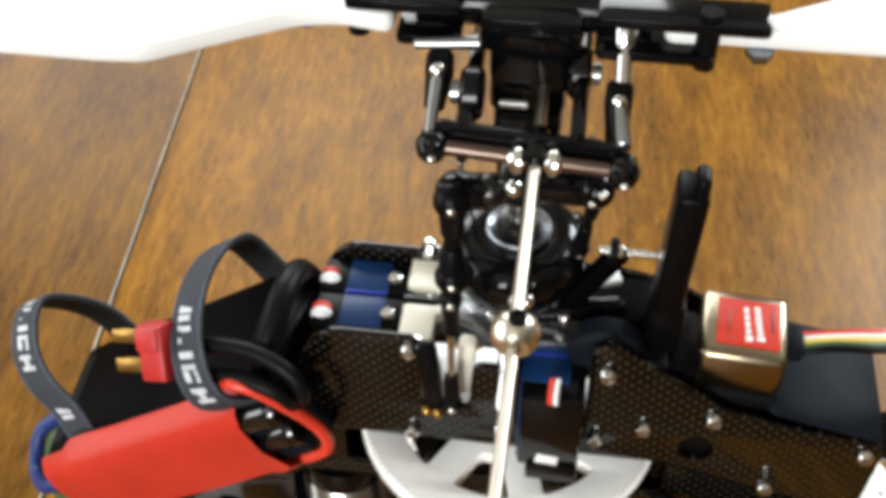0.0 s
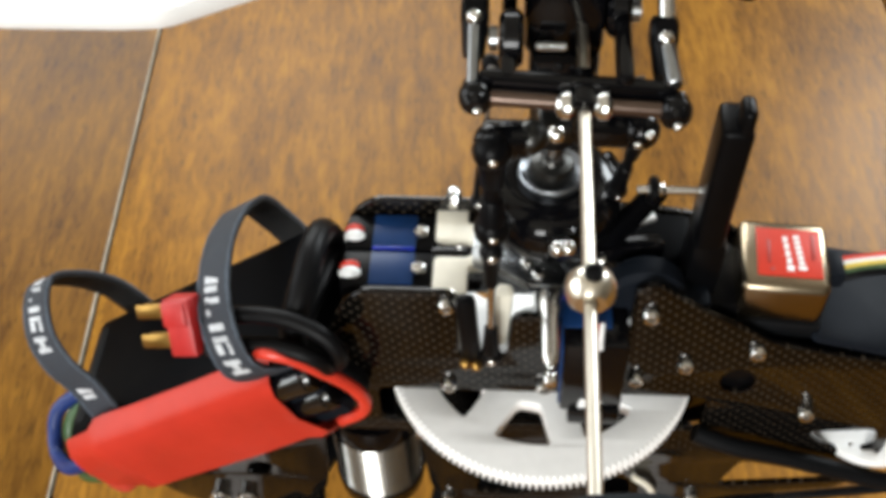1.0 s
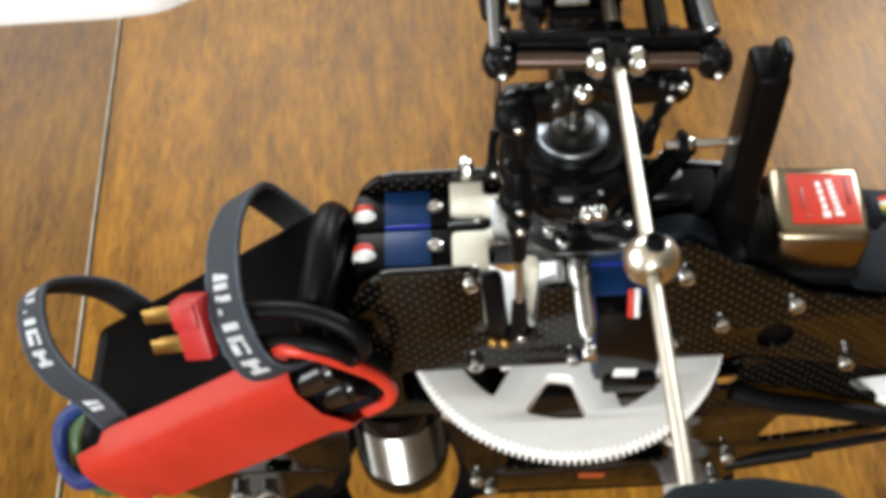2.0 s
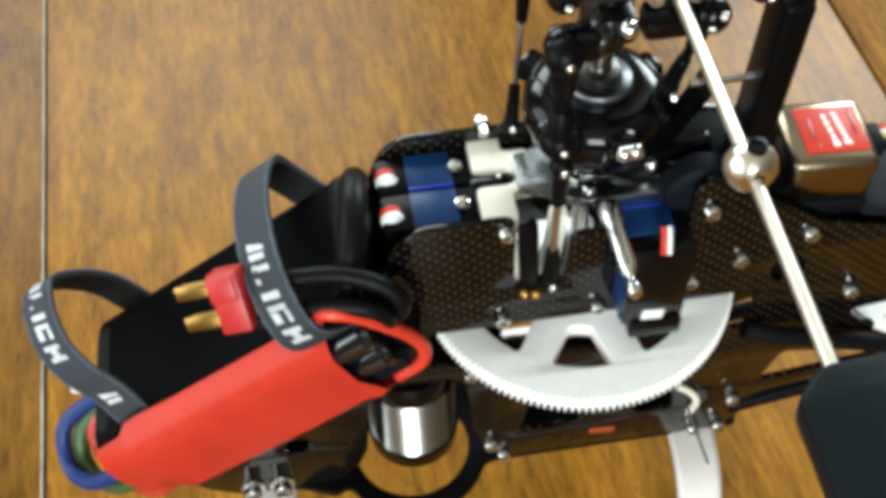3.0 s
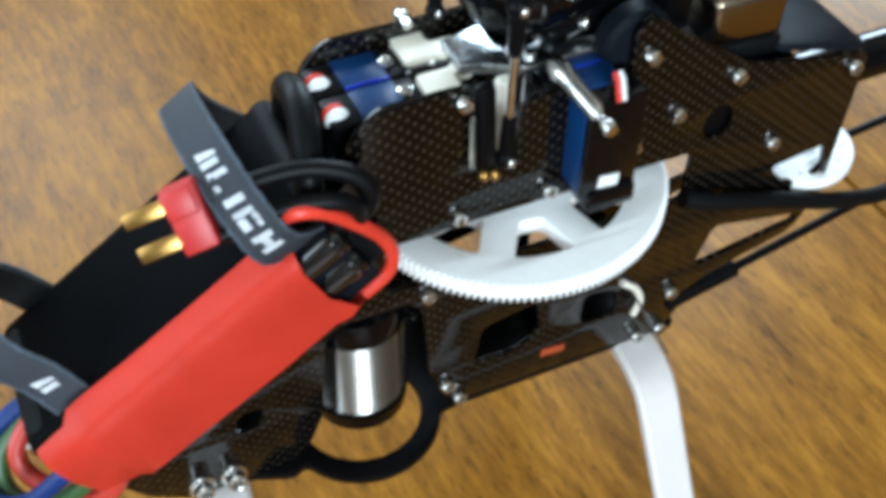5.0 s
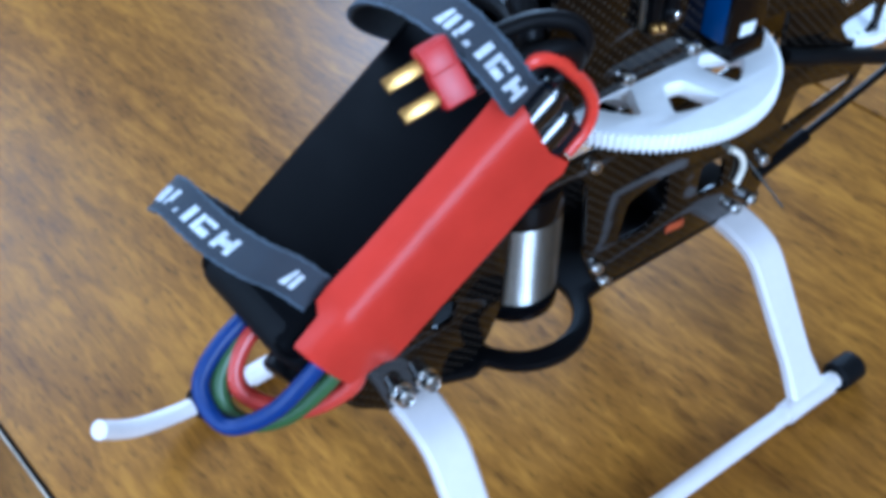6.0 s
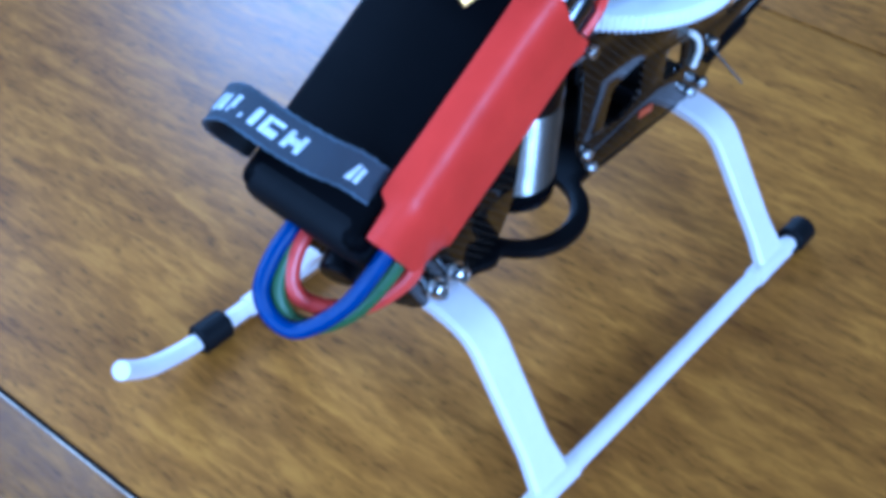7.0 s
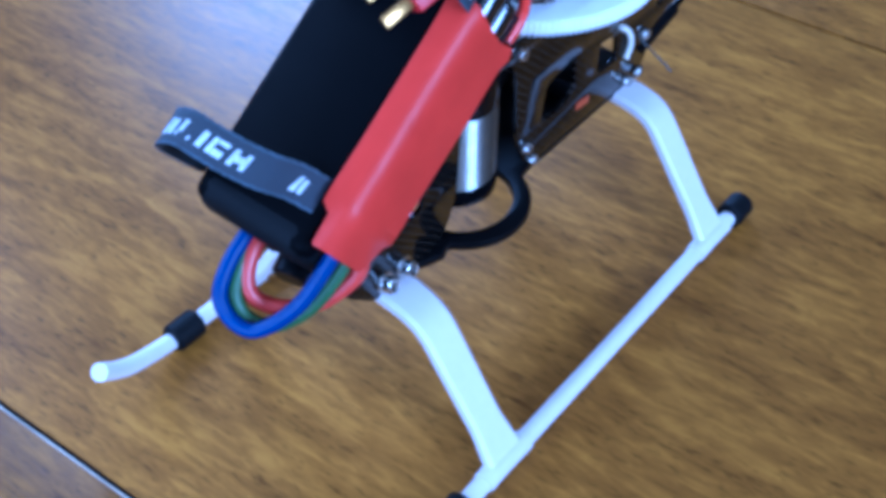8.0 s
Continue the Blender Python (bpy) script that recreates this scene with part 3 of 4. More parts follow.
    part("spindle_housing", bm, BLACK_GLOSS, heli, "glossy black spindle housing")
    # mixing links beside the head
    for x, pts in ((-15.2, ((-24, 213.5), (-8.3, 218.2))), (18.4, ((-22.5, 213), (-9.7, 215.3)))):
        bm = bmesh.new()
        (y0, z0), (y1, z1) = pts
        rod(bm, (x, y0 + 2, z0), (x - (1.3 if x > 0 else 0), y1, z1), 1.5 if x > 0 else 1.0, 1.3, 14)
        l = part("mixing_link", bm, GREY_LINK, heli, "grey metal mixing link with black eyes")
        bm = bmesh.new()
        xx = x - (1.3 if x > 0 else 0)
        rod(bm, (xx - 2.4, y1 + 1, z1 - 1), (xx + 2.4, y1 + 1, z1 - 1), 3.1, None, 18, 0.8)
        rod(bm, (xx, y1 + 1, z1 - 1), (xx, y1 - 7, z1 - 4), 2.6, 1.9, 14)
        part("link_eye", bm, BLACK, l)
        bm = bmesh.new()
        ball(bm, (xx, y1 - 2.2, z1 + 0.6), 1.5, 14)
        part("ball_joint", bm, CHROME, l)
    bm = bmesh.new()
    rod(bm, (17.6, -7.5, 216), (17.2, 1.5, 223), 1.5, None, 14)
    lathe(bm, [(0, -1), (1.9, -1), (2.6, 3), (2.2, 4.6), (0, 5)], Matrix.Translation((17.2, -1.2, 221.5)) @ Matrix.Rotation(radians(-40), 4, "X"), 16)
    part("pitch_rod", bm, CHROME, heli, "bright steel pitch rod")
    bm = bmesh.new()
    rod(bm, (-20, -6.2, 221), (-8.2, -5.2, 221.5), 1.0, 1.4, 14)
    part("pitch_pin", bm, GREY_LINK, heli, "bright steel pitch arm pin")


mast_and_head()


def flybar_set():
    bm = bmesh.new()
    rod(bm, (3.6, 96, 211.5), (3.6, -99, 210.5), 1.0, None, 16, 0.1)
    fb = part("flybar", bm, STEEL_ROD, heli, "thin bright steel flybar rod")
    for y in (-61.5, 61.5):
        bm = bmesh.new()
        lathe(bm, [(1.1, -2.9), (2.3, -2.9), (3.4, -1.9), (3.8, -0.6), (3.8, 0.6), (3.4, 1.9), (2.3, 2.9), (1.1, 2.9)], Matrix.Translation((3.7, y, 211)) @ Matrix.Rotation(radians(90), 4, "X"), 28)
        w = part("flybar_weight", bm, WEIGHT, fb, "round steel weight on the flybar")
        bm = bmesh.new()
        lathe(bm, [(0, 0.5), (0.9, 0.5), (1.0, 0.9), (1.5, 0.8), (1.5, -0.6), (0, -0.6)], Matrix.Translation((3.9, y, 214.5)), 12)
        part("grub_screw", bm, BLACK, w)
    for s in (-1, 1):
        tilt = Matrix.Rotation(radians(-3), 4, "Y")
        bm = slab(rounded([(-2, 0), (8, -0.4), (17, 2), (20, 10), (20, 36), (-6.2, 36), (-6.2, 4)], 1.6), [], 5.2, Matrix.Translation((3.6, s * 95, 210.4)) @ Matrix.Diagonal((1, s, 1, 1)) @ tilt, 1.0)
        part("paddle", bm, PADDLE, fb, "dark grey-green plastic flybar paddle")
    for s in (-1, 1):
        bm = bmesh.new()
        rod(bm, (-13, s * 22.5, 211.8), (17.5, s * 22.5, 209.5), 1.45, None, 16, 0.4)
        bar = part("seesaw_bar", bm, ROSE, heli, "rose-brown anodised seesaw bar")
        bm = bmesh.new()
        rbox(bm, (2.2, s * 20.0, 212.2), (33, 2.6, 4.2), 1.0, Matrix.Rotation(radians(4.3), 4, "Y"))
        part("back_strip", bm, BLACK_GLOSS, bar)
        for x, z in ((-14.6, 211.8), (18.8, 209.2)):
            bm = bmesh.new()
            rod(bm, (x, s * 19, z), (x, s * 25.4, z), 2.5, None, 18, 1.0)
            ball(bm, (x, s * 22.5, z), 3.0, 18)
            e = part("bar_end", bm, BLACK_GLOSS, bar)
            bm = bmesh.new()
            ball(bm, (x + 0.4, s * 25.4, z - 0.6), 0.9, 10)
            part("end_screw", bm, CHROME, bar)
        for x in (0.4, 6.6):
            bm = bmesh.new()
            lathe(bm, [(0, -1.5), (1.6, -1.5), (2.5, -0.4), (2.5, 0.7), (1.5, 1.6), (0, 1.6)], Matrix.Translation((x, s * 23.2, 210.8)) @ Matrix.Rotation(radians(90), 4, "Y"), 18)
            part("pivot_collar", bm, CHROME, bar)
        bm = bmesh.new()
        rbox(bm, (3.5, s * 20.5, 211), (4, 9, 5), 1.2)
        part("pivot_block", bm, BLACK_GLOSS, bar)


flybar_set()


def blade(turn, root, jaw=21):
    m = Matrix.Rotation(turn, 4, "Z") @ flat(223)
    out = rounded([(-24, -4.5), (-24, root), (-36, root * 0.6), (-330, 1), (-330, -18.4), (-74, -18.4), (-66, -17.8), (-54, -11), (-42, -4.5), (-34, -3)], 2.5)
    b = part("rotor_blade", slab(out, [ring(-31.5, 1.5, 1.5, 10)], 4.2, m, 1.3), BLADE_WHITE, heli, "glossy white main rotor blade")
    for z, reach in ((-3.3, jaw - 9), (3.6, jaw)):
        bm = bmesh.new()
        rbox(bm, (-12 - reach / 2, root * 0.3 - 0.5, z), (reach, 8 + root * 0.4, 2.6), 1.2)
        bmesh.ops.transform(bm, matrix=m, verts=bm.verts)
        part("blade_grip", bm, BLACK_GLOSS, heli, "black blade grip jaw")
    bm = bmesh.new()
    rod(bm, (-31.5, 1.5, -6), (-31.5, 1.5, 6), 2.1, None, 14)
    bmesh.ops.transform(bm, matrix=m, verts=bm.verts)
    part("blade_bolt", bm, BLACK, b)
    bm = bmesh.new()
    lathe(bm, [(0, -4), (2.2, -4), (2.6, -3.4), (2.6, -2), (0, -2)], m @ Matrix.Translation((-41, 0.5, 0)), 6)
    part("blade_nut", bm, ALU, b)
    return b


blade(0, 5)
blade(math.pi, 1.5, 30)


# Battery, straps and speed controller on the sloping nose tray
def battery():
    t = thing("battery_pack", tray(-8, -5.8, 118), "matte black battery pack on a sloping nose tray", "battery")
    for name, c, s, bev, mat in (("cell_block", (-8, -4.2, 130), (82, 37.8, 24), 3.4, BATTERY), ("front_tape", (-44.4, -4.2, 130), (12, 38.2, 24.4), 5.8, RUBBER),
                                 ("rear_tape", (30, -4.2, 130), (7, 38.2, 24.4), 3.2, RUBBER)):
        bm = bmesh.new()
        rbox(bm, c, s, bev, None, 4)
        bmesh.ops.transform(bm, matrix=TRAY, verts=bm.verts)
        part(name, bm, mat, t)


battery()


def sleeve(bm):
    """Shrink film over the board: faceted, pinched at the front, open and flared at the rear."""
    rings = []
    for u, n0, n1, y0, y1 in ((-44.6, 125.6, 143.7, -30.0, -24.2), (-44.0, 125.2, 144.0, -30.2, -24.0), (-36.6, 121.8, 144.0, -30.3, -23.6), (-34.6, 120.2, 144.4, -31.2, -21.0), (-31.5, 119.4, 144.2, -30.7, -20.6),
                              (-20, 118.4, 143.4, -30.4, -20.4), (0, 117.2, 142.8, -29.8, -20.1), (16, 117.0, 142.6, -29.8, -19.9), (20.5, 116.6, 142.8, -30.1, -19.8), (23.5, 117.2, 142.6, -30.0, -20.0)):
        k = 2.2 + 0.5 * math.sin(u * 0.9)
        prof = [(y0, n0 + k), (y0 + 0.4 * math.sin(u), (n0 + n1) / 2 + 2 * math.sin(u * 0.21)), (y0 + 0.35, n1 - 5.4), (y0 + 1.5, n1 - 2.3), (y0 + 4.0, n1 - 0.3), (y1 - 1, n1), (y1, n1 - 1.5), (y1, n0 + 1.5), (y1 - 1, n0), (y0 + k, n0)]
        bow = 3.2 if u > 20 else 0.0
        rings.append([bm.verts.new(tray(u - bow * (1 - ((n - (n0 + n1) / 2) / ((n1 - n0) / 2)) ** 2), y, n)) for y, n in prof])
    for a, b in zip(rings, rings[1:]):
        for k in range(10):
            bm.faces.new((a[k], a[(k + 1) % 10], b[(k + 1) % 10], b[k]))
    bm.faces.new(rings[0][::-1])
    inner = [bm.verts.new(v.co + (sum((w.co for w in rings[-1]), Vector()) / 10 - v.co).normalized() * 0.8 - Vector(tray(4, 0, 0))) for v in rings[-1]]
    for k in range(10):
        bm.faces.new((rings[-1][k], rings[-1][(k + 1) % 10], inner[(k + 1) % 10], inner[k]))
    bm.faces.new(inner)


def speed_controller():
    t = thing("speed_controller", tray(-9, -22, 118), "speed controller in red shrink film with coloured wires", "speed controller")
    bm = bmesh.new()
    sleeve(bm)
    part("shrink_sleeve", bm, RED_FILM, t, "bright red shrink sleeve", 42)
    bm = bmesh.new()
    rbox(bm, (22, -25, 129.5), (16, 5, 19), 0.5)
    bmesh.ops.transform(bm, matrix=TRAY, verts=bm.verts)
    part("circuit_board", bm, SLATE, t, "dark circuit board end")
    for y, n, du in ((-25.4, 135.4, 0.6), (-25.2, 127.2, -0.6)):
        bm = bmesh.new()
        m, ln = axis_frame(tray(20 + du, y, n), tray(30.6 + du, y, n))
        lathe(bm, [(0, 0), (3.9, 0), (4.1, 1), (4.1, ln - 2.2), (3.5, ln - 1.7), (3.5, ln - 1.3), (4.0, ln - 0.8), (3.6, ln), (2.9, ln - 0.2), (0, ln - 0.2)], m, 28)
        c = part("capacitor", bm, CAPACITOR, t, "glossy black capacitor at the sleeve's open end")
        bm = bmesh.new()
        lathe(bm, [(0, ln), (2.7, ln), (2.7, ln - 0.5), (0, ln - 0.5)], m, 24)
        part("capacitor_top", bm, DULL, c)
    for name, mat, pts, r in (
            ("blue_wire", BLUE_WIRE, BLUE_PATH, 2.0),
            ("green_wire", GREEN_WIRE, GREEN_PATH, 2.0),
            ("red_wire", ORANGE_RED, RED_PATH, 2.2)):
        bm = bmesh.new()
        sweep(bm, pts, r, 14)
        part(name, bm, mat, t)
    bm = bmesh.new()
    rod(bm, (-117, -14, 73.5), (-103, -10, 80), 4.8, None, 18, 0.8)
    part("heat_shrink", bm, BLACK, t, "black heat-shrink sleeve on the motor leads")
    bm = bmesh.new()
    loop = [tray(u, y, n) for u, y, n in ((27, -26.5, 150), (30.4, -28, 149.6), (33.6, -28.2, 145.5), (35.4, -27.6, 137), (36.2, -27, 129), (35, -26.8, 122.5), (31, -26.6, 118.4), (24, -26.4, 117.6))]
    sweep(bm, loop, 1.55, 14)
    part("red_lead", bm, RED_WIRE, t, "red power lead bent in a loop")


BLUE_PATH = [(-108, -26, 91), (-114, -25.7, 84.5), (-123, -23, 75), (-130, -16, 67.7), (-132.5, -10, 68.5), (-131.5, -5, 73.5), (-125, -2.5, 78.5), (-116, -1.5, 83)]
GREEN_PATH = [(-106, -26, 85), (-111, -25.6, 78.5), (-119, -22.5, 70.5), (-125.5, -16, 65.5), (-128.5, -10, 67), (-127.5, -5.8, 72), (-121, -3, 77.5), (-113, -2, 82)]
RED_PATH = [(-104, -27, 80), (-107, -26.8, 74.5), (-114, -21.5, 68), (-120, -14.5, 66), (-124, -9, 69), (-123.5, -6, 73.5), (-118.5, -4, 78.5), (-110, -3, 83)]
speed_controller()


def strap(pts, text_from, text_to, extra=None, width=8.6):
    """A band of webbing that arches over the battery through (u, y, n) points, with its print as plain slanted shapes."""
    t = thing("battery_strap", tray(pts[0][0], 0, 137), "slate-grey hook-and-loop strap looped over the battery", "strap", "battery straps")
    path = spline(pts, 8)
    run = [0.0]
    for p, q in zip(path, path[1:]):
        run.append(run[-1] + (q - p).length)

    def at(i):
        i = max(0.0, min(len(path) - 1.001, i))
        k = int(i)
        d = path[min(k + 2, len(path) - 1)] - path[max(k - 1, 0)]
        return path[k].lerp(path[k + 1], i - k), Vector((0, -d.z, d.y)).normalized()

    def along(mm):
        """The place on the band's middle, that many millimetres from its near end, and its outward normal."""
        k = max(j for j in range(len(run) - 1) if run[j] <= max(mm, 0.0))
        return at(k + (mm - run[k]) / (run[k + 1] - run[k]))

    def band(name, outline, mat, label="", wave=0.0):
        bm = bmesh.new()
        loops = []
        for i in range(len(path)):
            p, nn = at(i)
            loops.append([bm.verts.new(tray(p.x + v + wave * math.sin(i * 2.3), *(p + nn * q).yz)) for v, q in outline])
        for a, b in zip(loops, loops[1:]):
            for k in range(len(outline)):
                l = (k + 1) % len(outline)
                bm.faces.new((a[k], a[l], b[l], b[k]))
        bm.faces.new(loops[0][::-1])
        bm.faces.new(loops[-1])
        part(name, bm, mat, t, label, 60)

    h = width / 2
    band("webbing", [(-h, -0.35), (h, -0.35), (h, 0.25), (h - 0.5, 0.45), (0.0, 0.52), (0.5 - h, 0.45), (-h, 0.25)], STRAP)
    band("loop_lining", [(-h + 0.1, -1.0), (h - 0.1, -1.0), (h - 0.1, -0.35), (-h + 0.1, -0.35)], STRAP_IN)
    for v in (-h, h):
        band("worn_edge", [(v - 0.32, 0.0), (v + 0.32, 0.0), (v + 0.30, 0.52), (v - 0.30, 0.52)], WORN, "pale frayed edge of the webbing", 0.12)

    def mark(corners):
        """One flat printed shape; corners as millimetres along the band and across it."""
        bm = bmesh.new()
        rows = []
        for k in range(5):
            row = []
            for (s0, v0), (s1, v1) in (corners[:2], corners[2:]):
                s, v = s0 + (s1 - s0) * k / 4, v0 + (v1 - v0) * k / 4
                p, nn = along(s)
                row.append((tray(p.x + v, *(p + nn * 0.58).yz), tray(p.x + v, *(p + nn * 0.44).yz)))
            rows.append([[bm.verts.new(c) for c in pair] for pair in row])
        for a, b in zip(rows, rows[1:]):
            (a0, a1), (b0, b1) = a, b
            bm.faces.new((a0[0], a1[0], b1[0], b0[0]))
            bm.faces.new((a0[0], b0[0], b0[1], a0[1]))
            bm.faces.new((a1[0], a1[1], b1[1], b1[0]))
        part("print_mark", bm, STRAP_PRINT, t, "white printed shape")

    cell = (text_from - text_to) / 5
    low, high = -h * 0.50, h * 0.44
    lean = cell * 0.16

    def bar(s, x0, x1, v0=0.0, v1=1.0):
        """An upright stroke between x0 and x1 of a cell's width, from v0 to v1 of its height."""
        y0, y1 = low + (high - low) * v0, low + (high - low) * v1
        mark([(s - x0 * cell - lean * v0, y0), (s - x0 * cell - lean * v1, y1), (s - x1 * cell - lean * v0, y0), (s - x1 * cell - lean * v1, y1)])

    def wedge(s):
        mark([(s - 0.04 * cell, low), (s - 0.42 * cell, high), (s - 0.42 * cell, low), (s - 0.62 * cell, high)])
        bar(s, 0.56, 0.84, 0.0, 0.92)

    wedge(text_from)
    bar(text_from - cell, 0.05, 0.85, 0.0, 0.26)
    bar(text_from - cell, 0.10, 0.34, 0.26, 1.0)
    bar(text_from - 2 * cell, 0.22, 0.52)
    bar(text_from - 2.7 * cell, 0.08, 0.32)
    bar(text_from - 2.7 * cell, 0.36, 0.88, 0.0, 0.42)
    bar(text_from - 2.7 * cell, 0.36, 0.92, 0.76, 1.0)
    bar(text_from - 3.8 * cell, 0.10, 0.36)
    bar(text_from - 3.8 * cell, 0.36, 0.74, 0.30, 0.72)
    bar(text_from - 3.8 * cell, 0.74, 1.0)
    if extra is not None:
        wedge(extra)
    return t


strap([(25.9, -24.0, 138.0), (23.2, -29.6, 147.6), (24.0, -27.3, 156.4), (24.9, -18.3, 162.8), (24.3, -5.0, 163.8), (22.8, 6.2, 160.7), (21.0, 14.1, 155.9), (19.4, 17.9, 151.1), (19.3, 18.2, 146.6), (21.0, 16.2, 142.0), (24.0, 12.2, 138.0)], 37.0, 12.0)
strap([(-33.9, -20.8, 138.0), (-34.4, -15.9, 148.6), (-36.2, -12.8, 156.8), (-37.1, -8.2, 163.0), (-37.2, -2.1, 166.8), (-37.2, 3.4, 168.3), (-38.4, 8.0, 167.0), (-39.3, 12.2, 162.6), (-39.6, 16.7, 155.2), (-39.5, 19.4, 146.3), (-38.9, 18.6, 136.1)], 47.5, 24.5, 13.5)


def power_plug():
    t = thing("power_plug", (-77.5, -23, 131), "red power plug with two gold blade contacts", "plug")
    a, w = Vector((-0.93, 0.17, -0.31)).normalized(), Vector((0, -0.55, -0.83)).normalized()
    w = (w - a * w.dot(a)).normalized()
    h = a.cross(w)
    m = Matrix(((a.x, w.x, h.x, -78.2), (a.y, w.y, h.y, -22.3), (a.z, w.z, h.z, 142.0), (0, 0, 0, 1)))
    bm = bmesh.new()
    rbox(bm, (0, 0, 0), (6.8, 13.2, 5.6), 0.8)
    rbox(bm, (0.3, -3.3, 0.3), (6.0, 5.6, 6.6), 0.6)
    bmesh.ops.transform(bm, matrix=m, verts=bm.verts)
    part("housing", bm, RED_PLASTIC, t)
    for q in (-3.4, 3.4):
        bm = bmesh.new()
        rbox(bm, (7.4, q, 1.0), (8.4, 3.2, 0.9), 0.4)
        rbox(bm, (7.0, q, -0.7), (7.2, 2.8, 0.7), 0.3)
        bmesh.ops.transform(bm, matrix=m, verts=bm.verts)
        part("contact", bm, GOLD, t, "gold flat contact")
    for pts in ([(-74, -22, 143), (-66, -21, 144.5), (-56, -22.5, 145.5), (-48, -25, 143.5), (-44.5, -26.5, 139), (-46, -25.5, 133), (-51, -24, 130)],
                [(-74, -25, 137.5), (-67, -25.5, 139.5), (-59, -26.5, 141), (-52, -28, 140.5), (-48, -28, 137), (-47.5, -26, 131)]):
        bm = bmesh.new()
        sweep(bm, pts, 1.9, 14)
        part("black_lead", bm, WIRE_BLACK, t, "thick black power lead")


power_plug()


def lead_bundle():
    """Thick black leads bent over behind the battery."""
    t = thing("battery_lead", (-52, 0, 130), "thick black battery leads bent in a loop", "cable")
    for pts, r in (([(-48.5, 9.5, 124), (-50, 7.5, 136), (-51, 2, 145.5), (-51.6, -6, 149), (-52.6, -13, 147.5), (-54.4, -19, 143), (-55.6, -22.5, 136)], 3.1),
                   ([(-46, 9, 122), (-47.5, 6.5, 131), (-49, 1, 137), (-50.6, -8, 139), (-53, -16, 138.5), (-56, -22, 136)], 2.2)):
        bm = bmesh.new()
        sweep(bm, pts, r, 14)
        part("lead", bm, WIRE_BLACK, t)


lead_bundle()


# Servos and gyro
def wire_end(bm_at, parent):
    """The end of a servo's cable: a white dome with a red strand behind it."""
    x, y, z = bm_at
    bm = bmesh.new()
    lathe(bm, [(0, 1.6), (1.0, 1.4), (1.6, 0.8), (1.9, -0.3), (1.9, -1.5), (0, -1.5)], Matrix.Translation((x, y - 0.7, z)) @ Matrix.Rotation(radians(-14), 4, "Y") @ Matrix.Diagonal((1.35, 0.85, 1, 1)), 18)
    part("white_strand", bm, PRINT, parent, "white servo wire")
    bm = bmesh.new()
    lathe(bm, [(0, 1.6), (1.0, 1.4), (1.6, 0.8), (1.9, -0.3), (1.9, -1.5), (0, -1.5)], Matrix.Translation((x, y + 1.1, z)) @ Matrix.Diagonal((1.25, 0.7, 1, 1)), 18)
    part("red_strand", bm, RED_WIRE, parent, "red servo wire")


def servo_top(y, w):
    """A servo seen by its upper end: case, label, mounting ear and screw."""
    bm = bmesh.new()
    rbox(bm, (-35.5, y, 132), (21, w, 21.5), 0.9)
    s = part("servo", bm, BLACK, heli, "small black servo with a navy label")
    bm = bmesh.new()
    rbox(bm, (-34.6, y, 142.95), (9.8, w - 0.7, 0.5), 0.15)
    part("label", bm, BLUE_LABEL, s, "navy blue label")
    bm = bmesh.new()
    rbox(bm, (-26.6, y, 140.5), (6.2, w - 0.4, 4.4), 0.7)
    part("mounting_ear", bm, BLACK_GLOSS, s)
    bm = bmesh.new()
    lathe(bm, [(0, 0.2), (0.7, 0.3), (1.0, 1.0), (1.6, 0.7), (1.8, 0), (0, -0.4)], Matrix.Translation((-28.6, y - 0.2, 143.2)), 16)
    part("screw", bm, CHROME, s)
    wire_end((-44, y - 0.6, 142.6), s)
    return s


servo_top(4.6, 10.2)
servo_top(-6.0, 10.2)
bm = bmesh.new()
rbox(bm, (-34.6, -0.7, 143.3), (9.6, 0.5, 0.9), 0.15)
part("servo_edge", bm, BLUE_CASE, heli, "bright blue edge between the servos")


def side_servo():
    """The servo that lies through the side plate, its label up, and stands proud of the plate."""
    bm = bmesh.new()
    rbox(bm, (10.6, -15.5, 130.5), (13.8, 21, 26), 0.8)
    s = part("servo", bm, BLACK_GLOSS, heli, "dark servo lying through the side plate")
    bm = bmesh.new()
    rbox(bm, (11.6, -22.6, 115.6), (12, 8.4, 5.6), 0.8)
    part("output_flange", bm, BLACK_GLOSS, s)
    for y, w in ((-17.6, 7.2), (-11.4, 4.2)):
        bm = bmesh.new()
        rbox(bm, (8.6, y, 143.7), (10.6, w, 0.6), 0.2)
        part("label", bm, BLUE_LABEL, s, "navy blue label")
    bm = bmesh.new()
    rbox(bm, (3.6, -17.5, 129.5), (0.5, 14.5, 22), 0.2)
    part("side_label", bm, BLUE_LABEL, s, "navy blue side label")
    bm = bmesh.new()
    rbox(bm, (8.6, -13.8, 143.75), (10.6, 0.5, 0.8), 0.15)
    part("label_edge", bm, BLUE_CASE, s, "bright blue edge")
    bm = bmesh.new()
    rbox(bm, (10.4, -26.2, 121), (5.0, 0.4, 3.2), 0.1, Matrix.Rotation(radians(6), 4, "Y"))
    part("sticker", bm, PRINT, s, "small white sticker")
    for dx, mat, name in ((0.0, RED_WIRE, "red_strand"), (1.25, PRINT, "white_strand")):
        bm = bmesh.new()
        sweep(bm, [(10.2 + dx, -23.0, 147.8), (10.0 + dx, -24.6, 147.0), (9.9 + dx, -25.6, 145.0), (10.0 + dx, -26.2, 143)], 0.6, 10, 5)
        part(name, bm, mat, s, name.split("_")[0] + " servo wire")


side_servo()


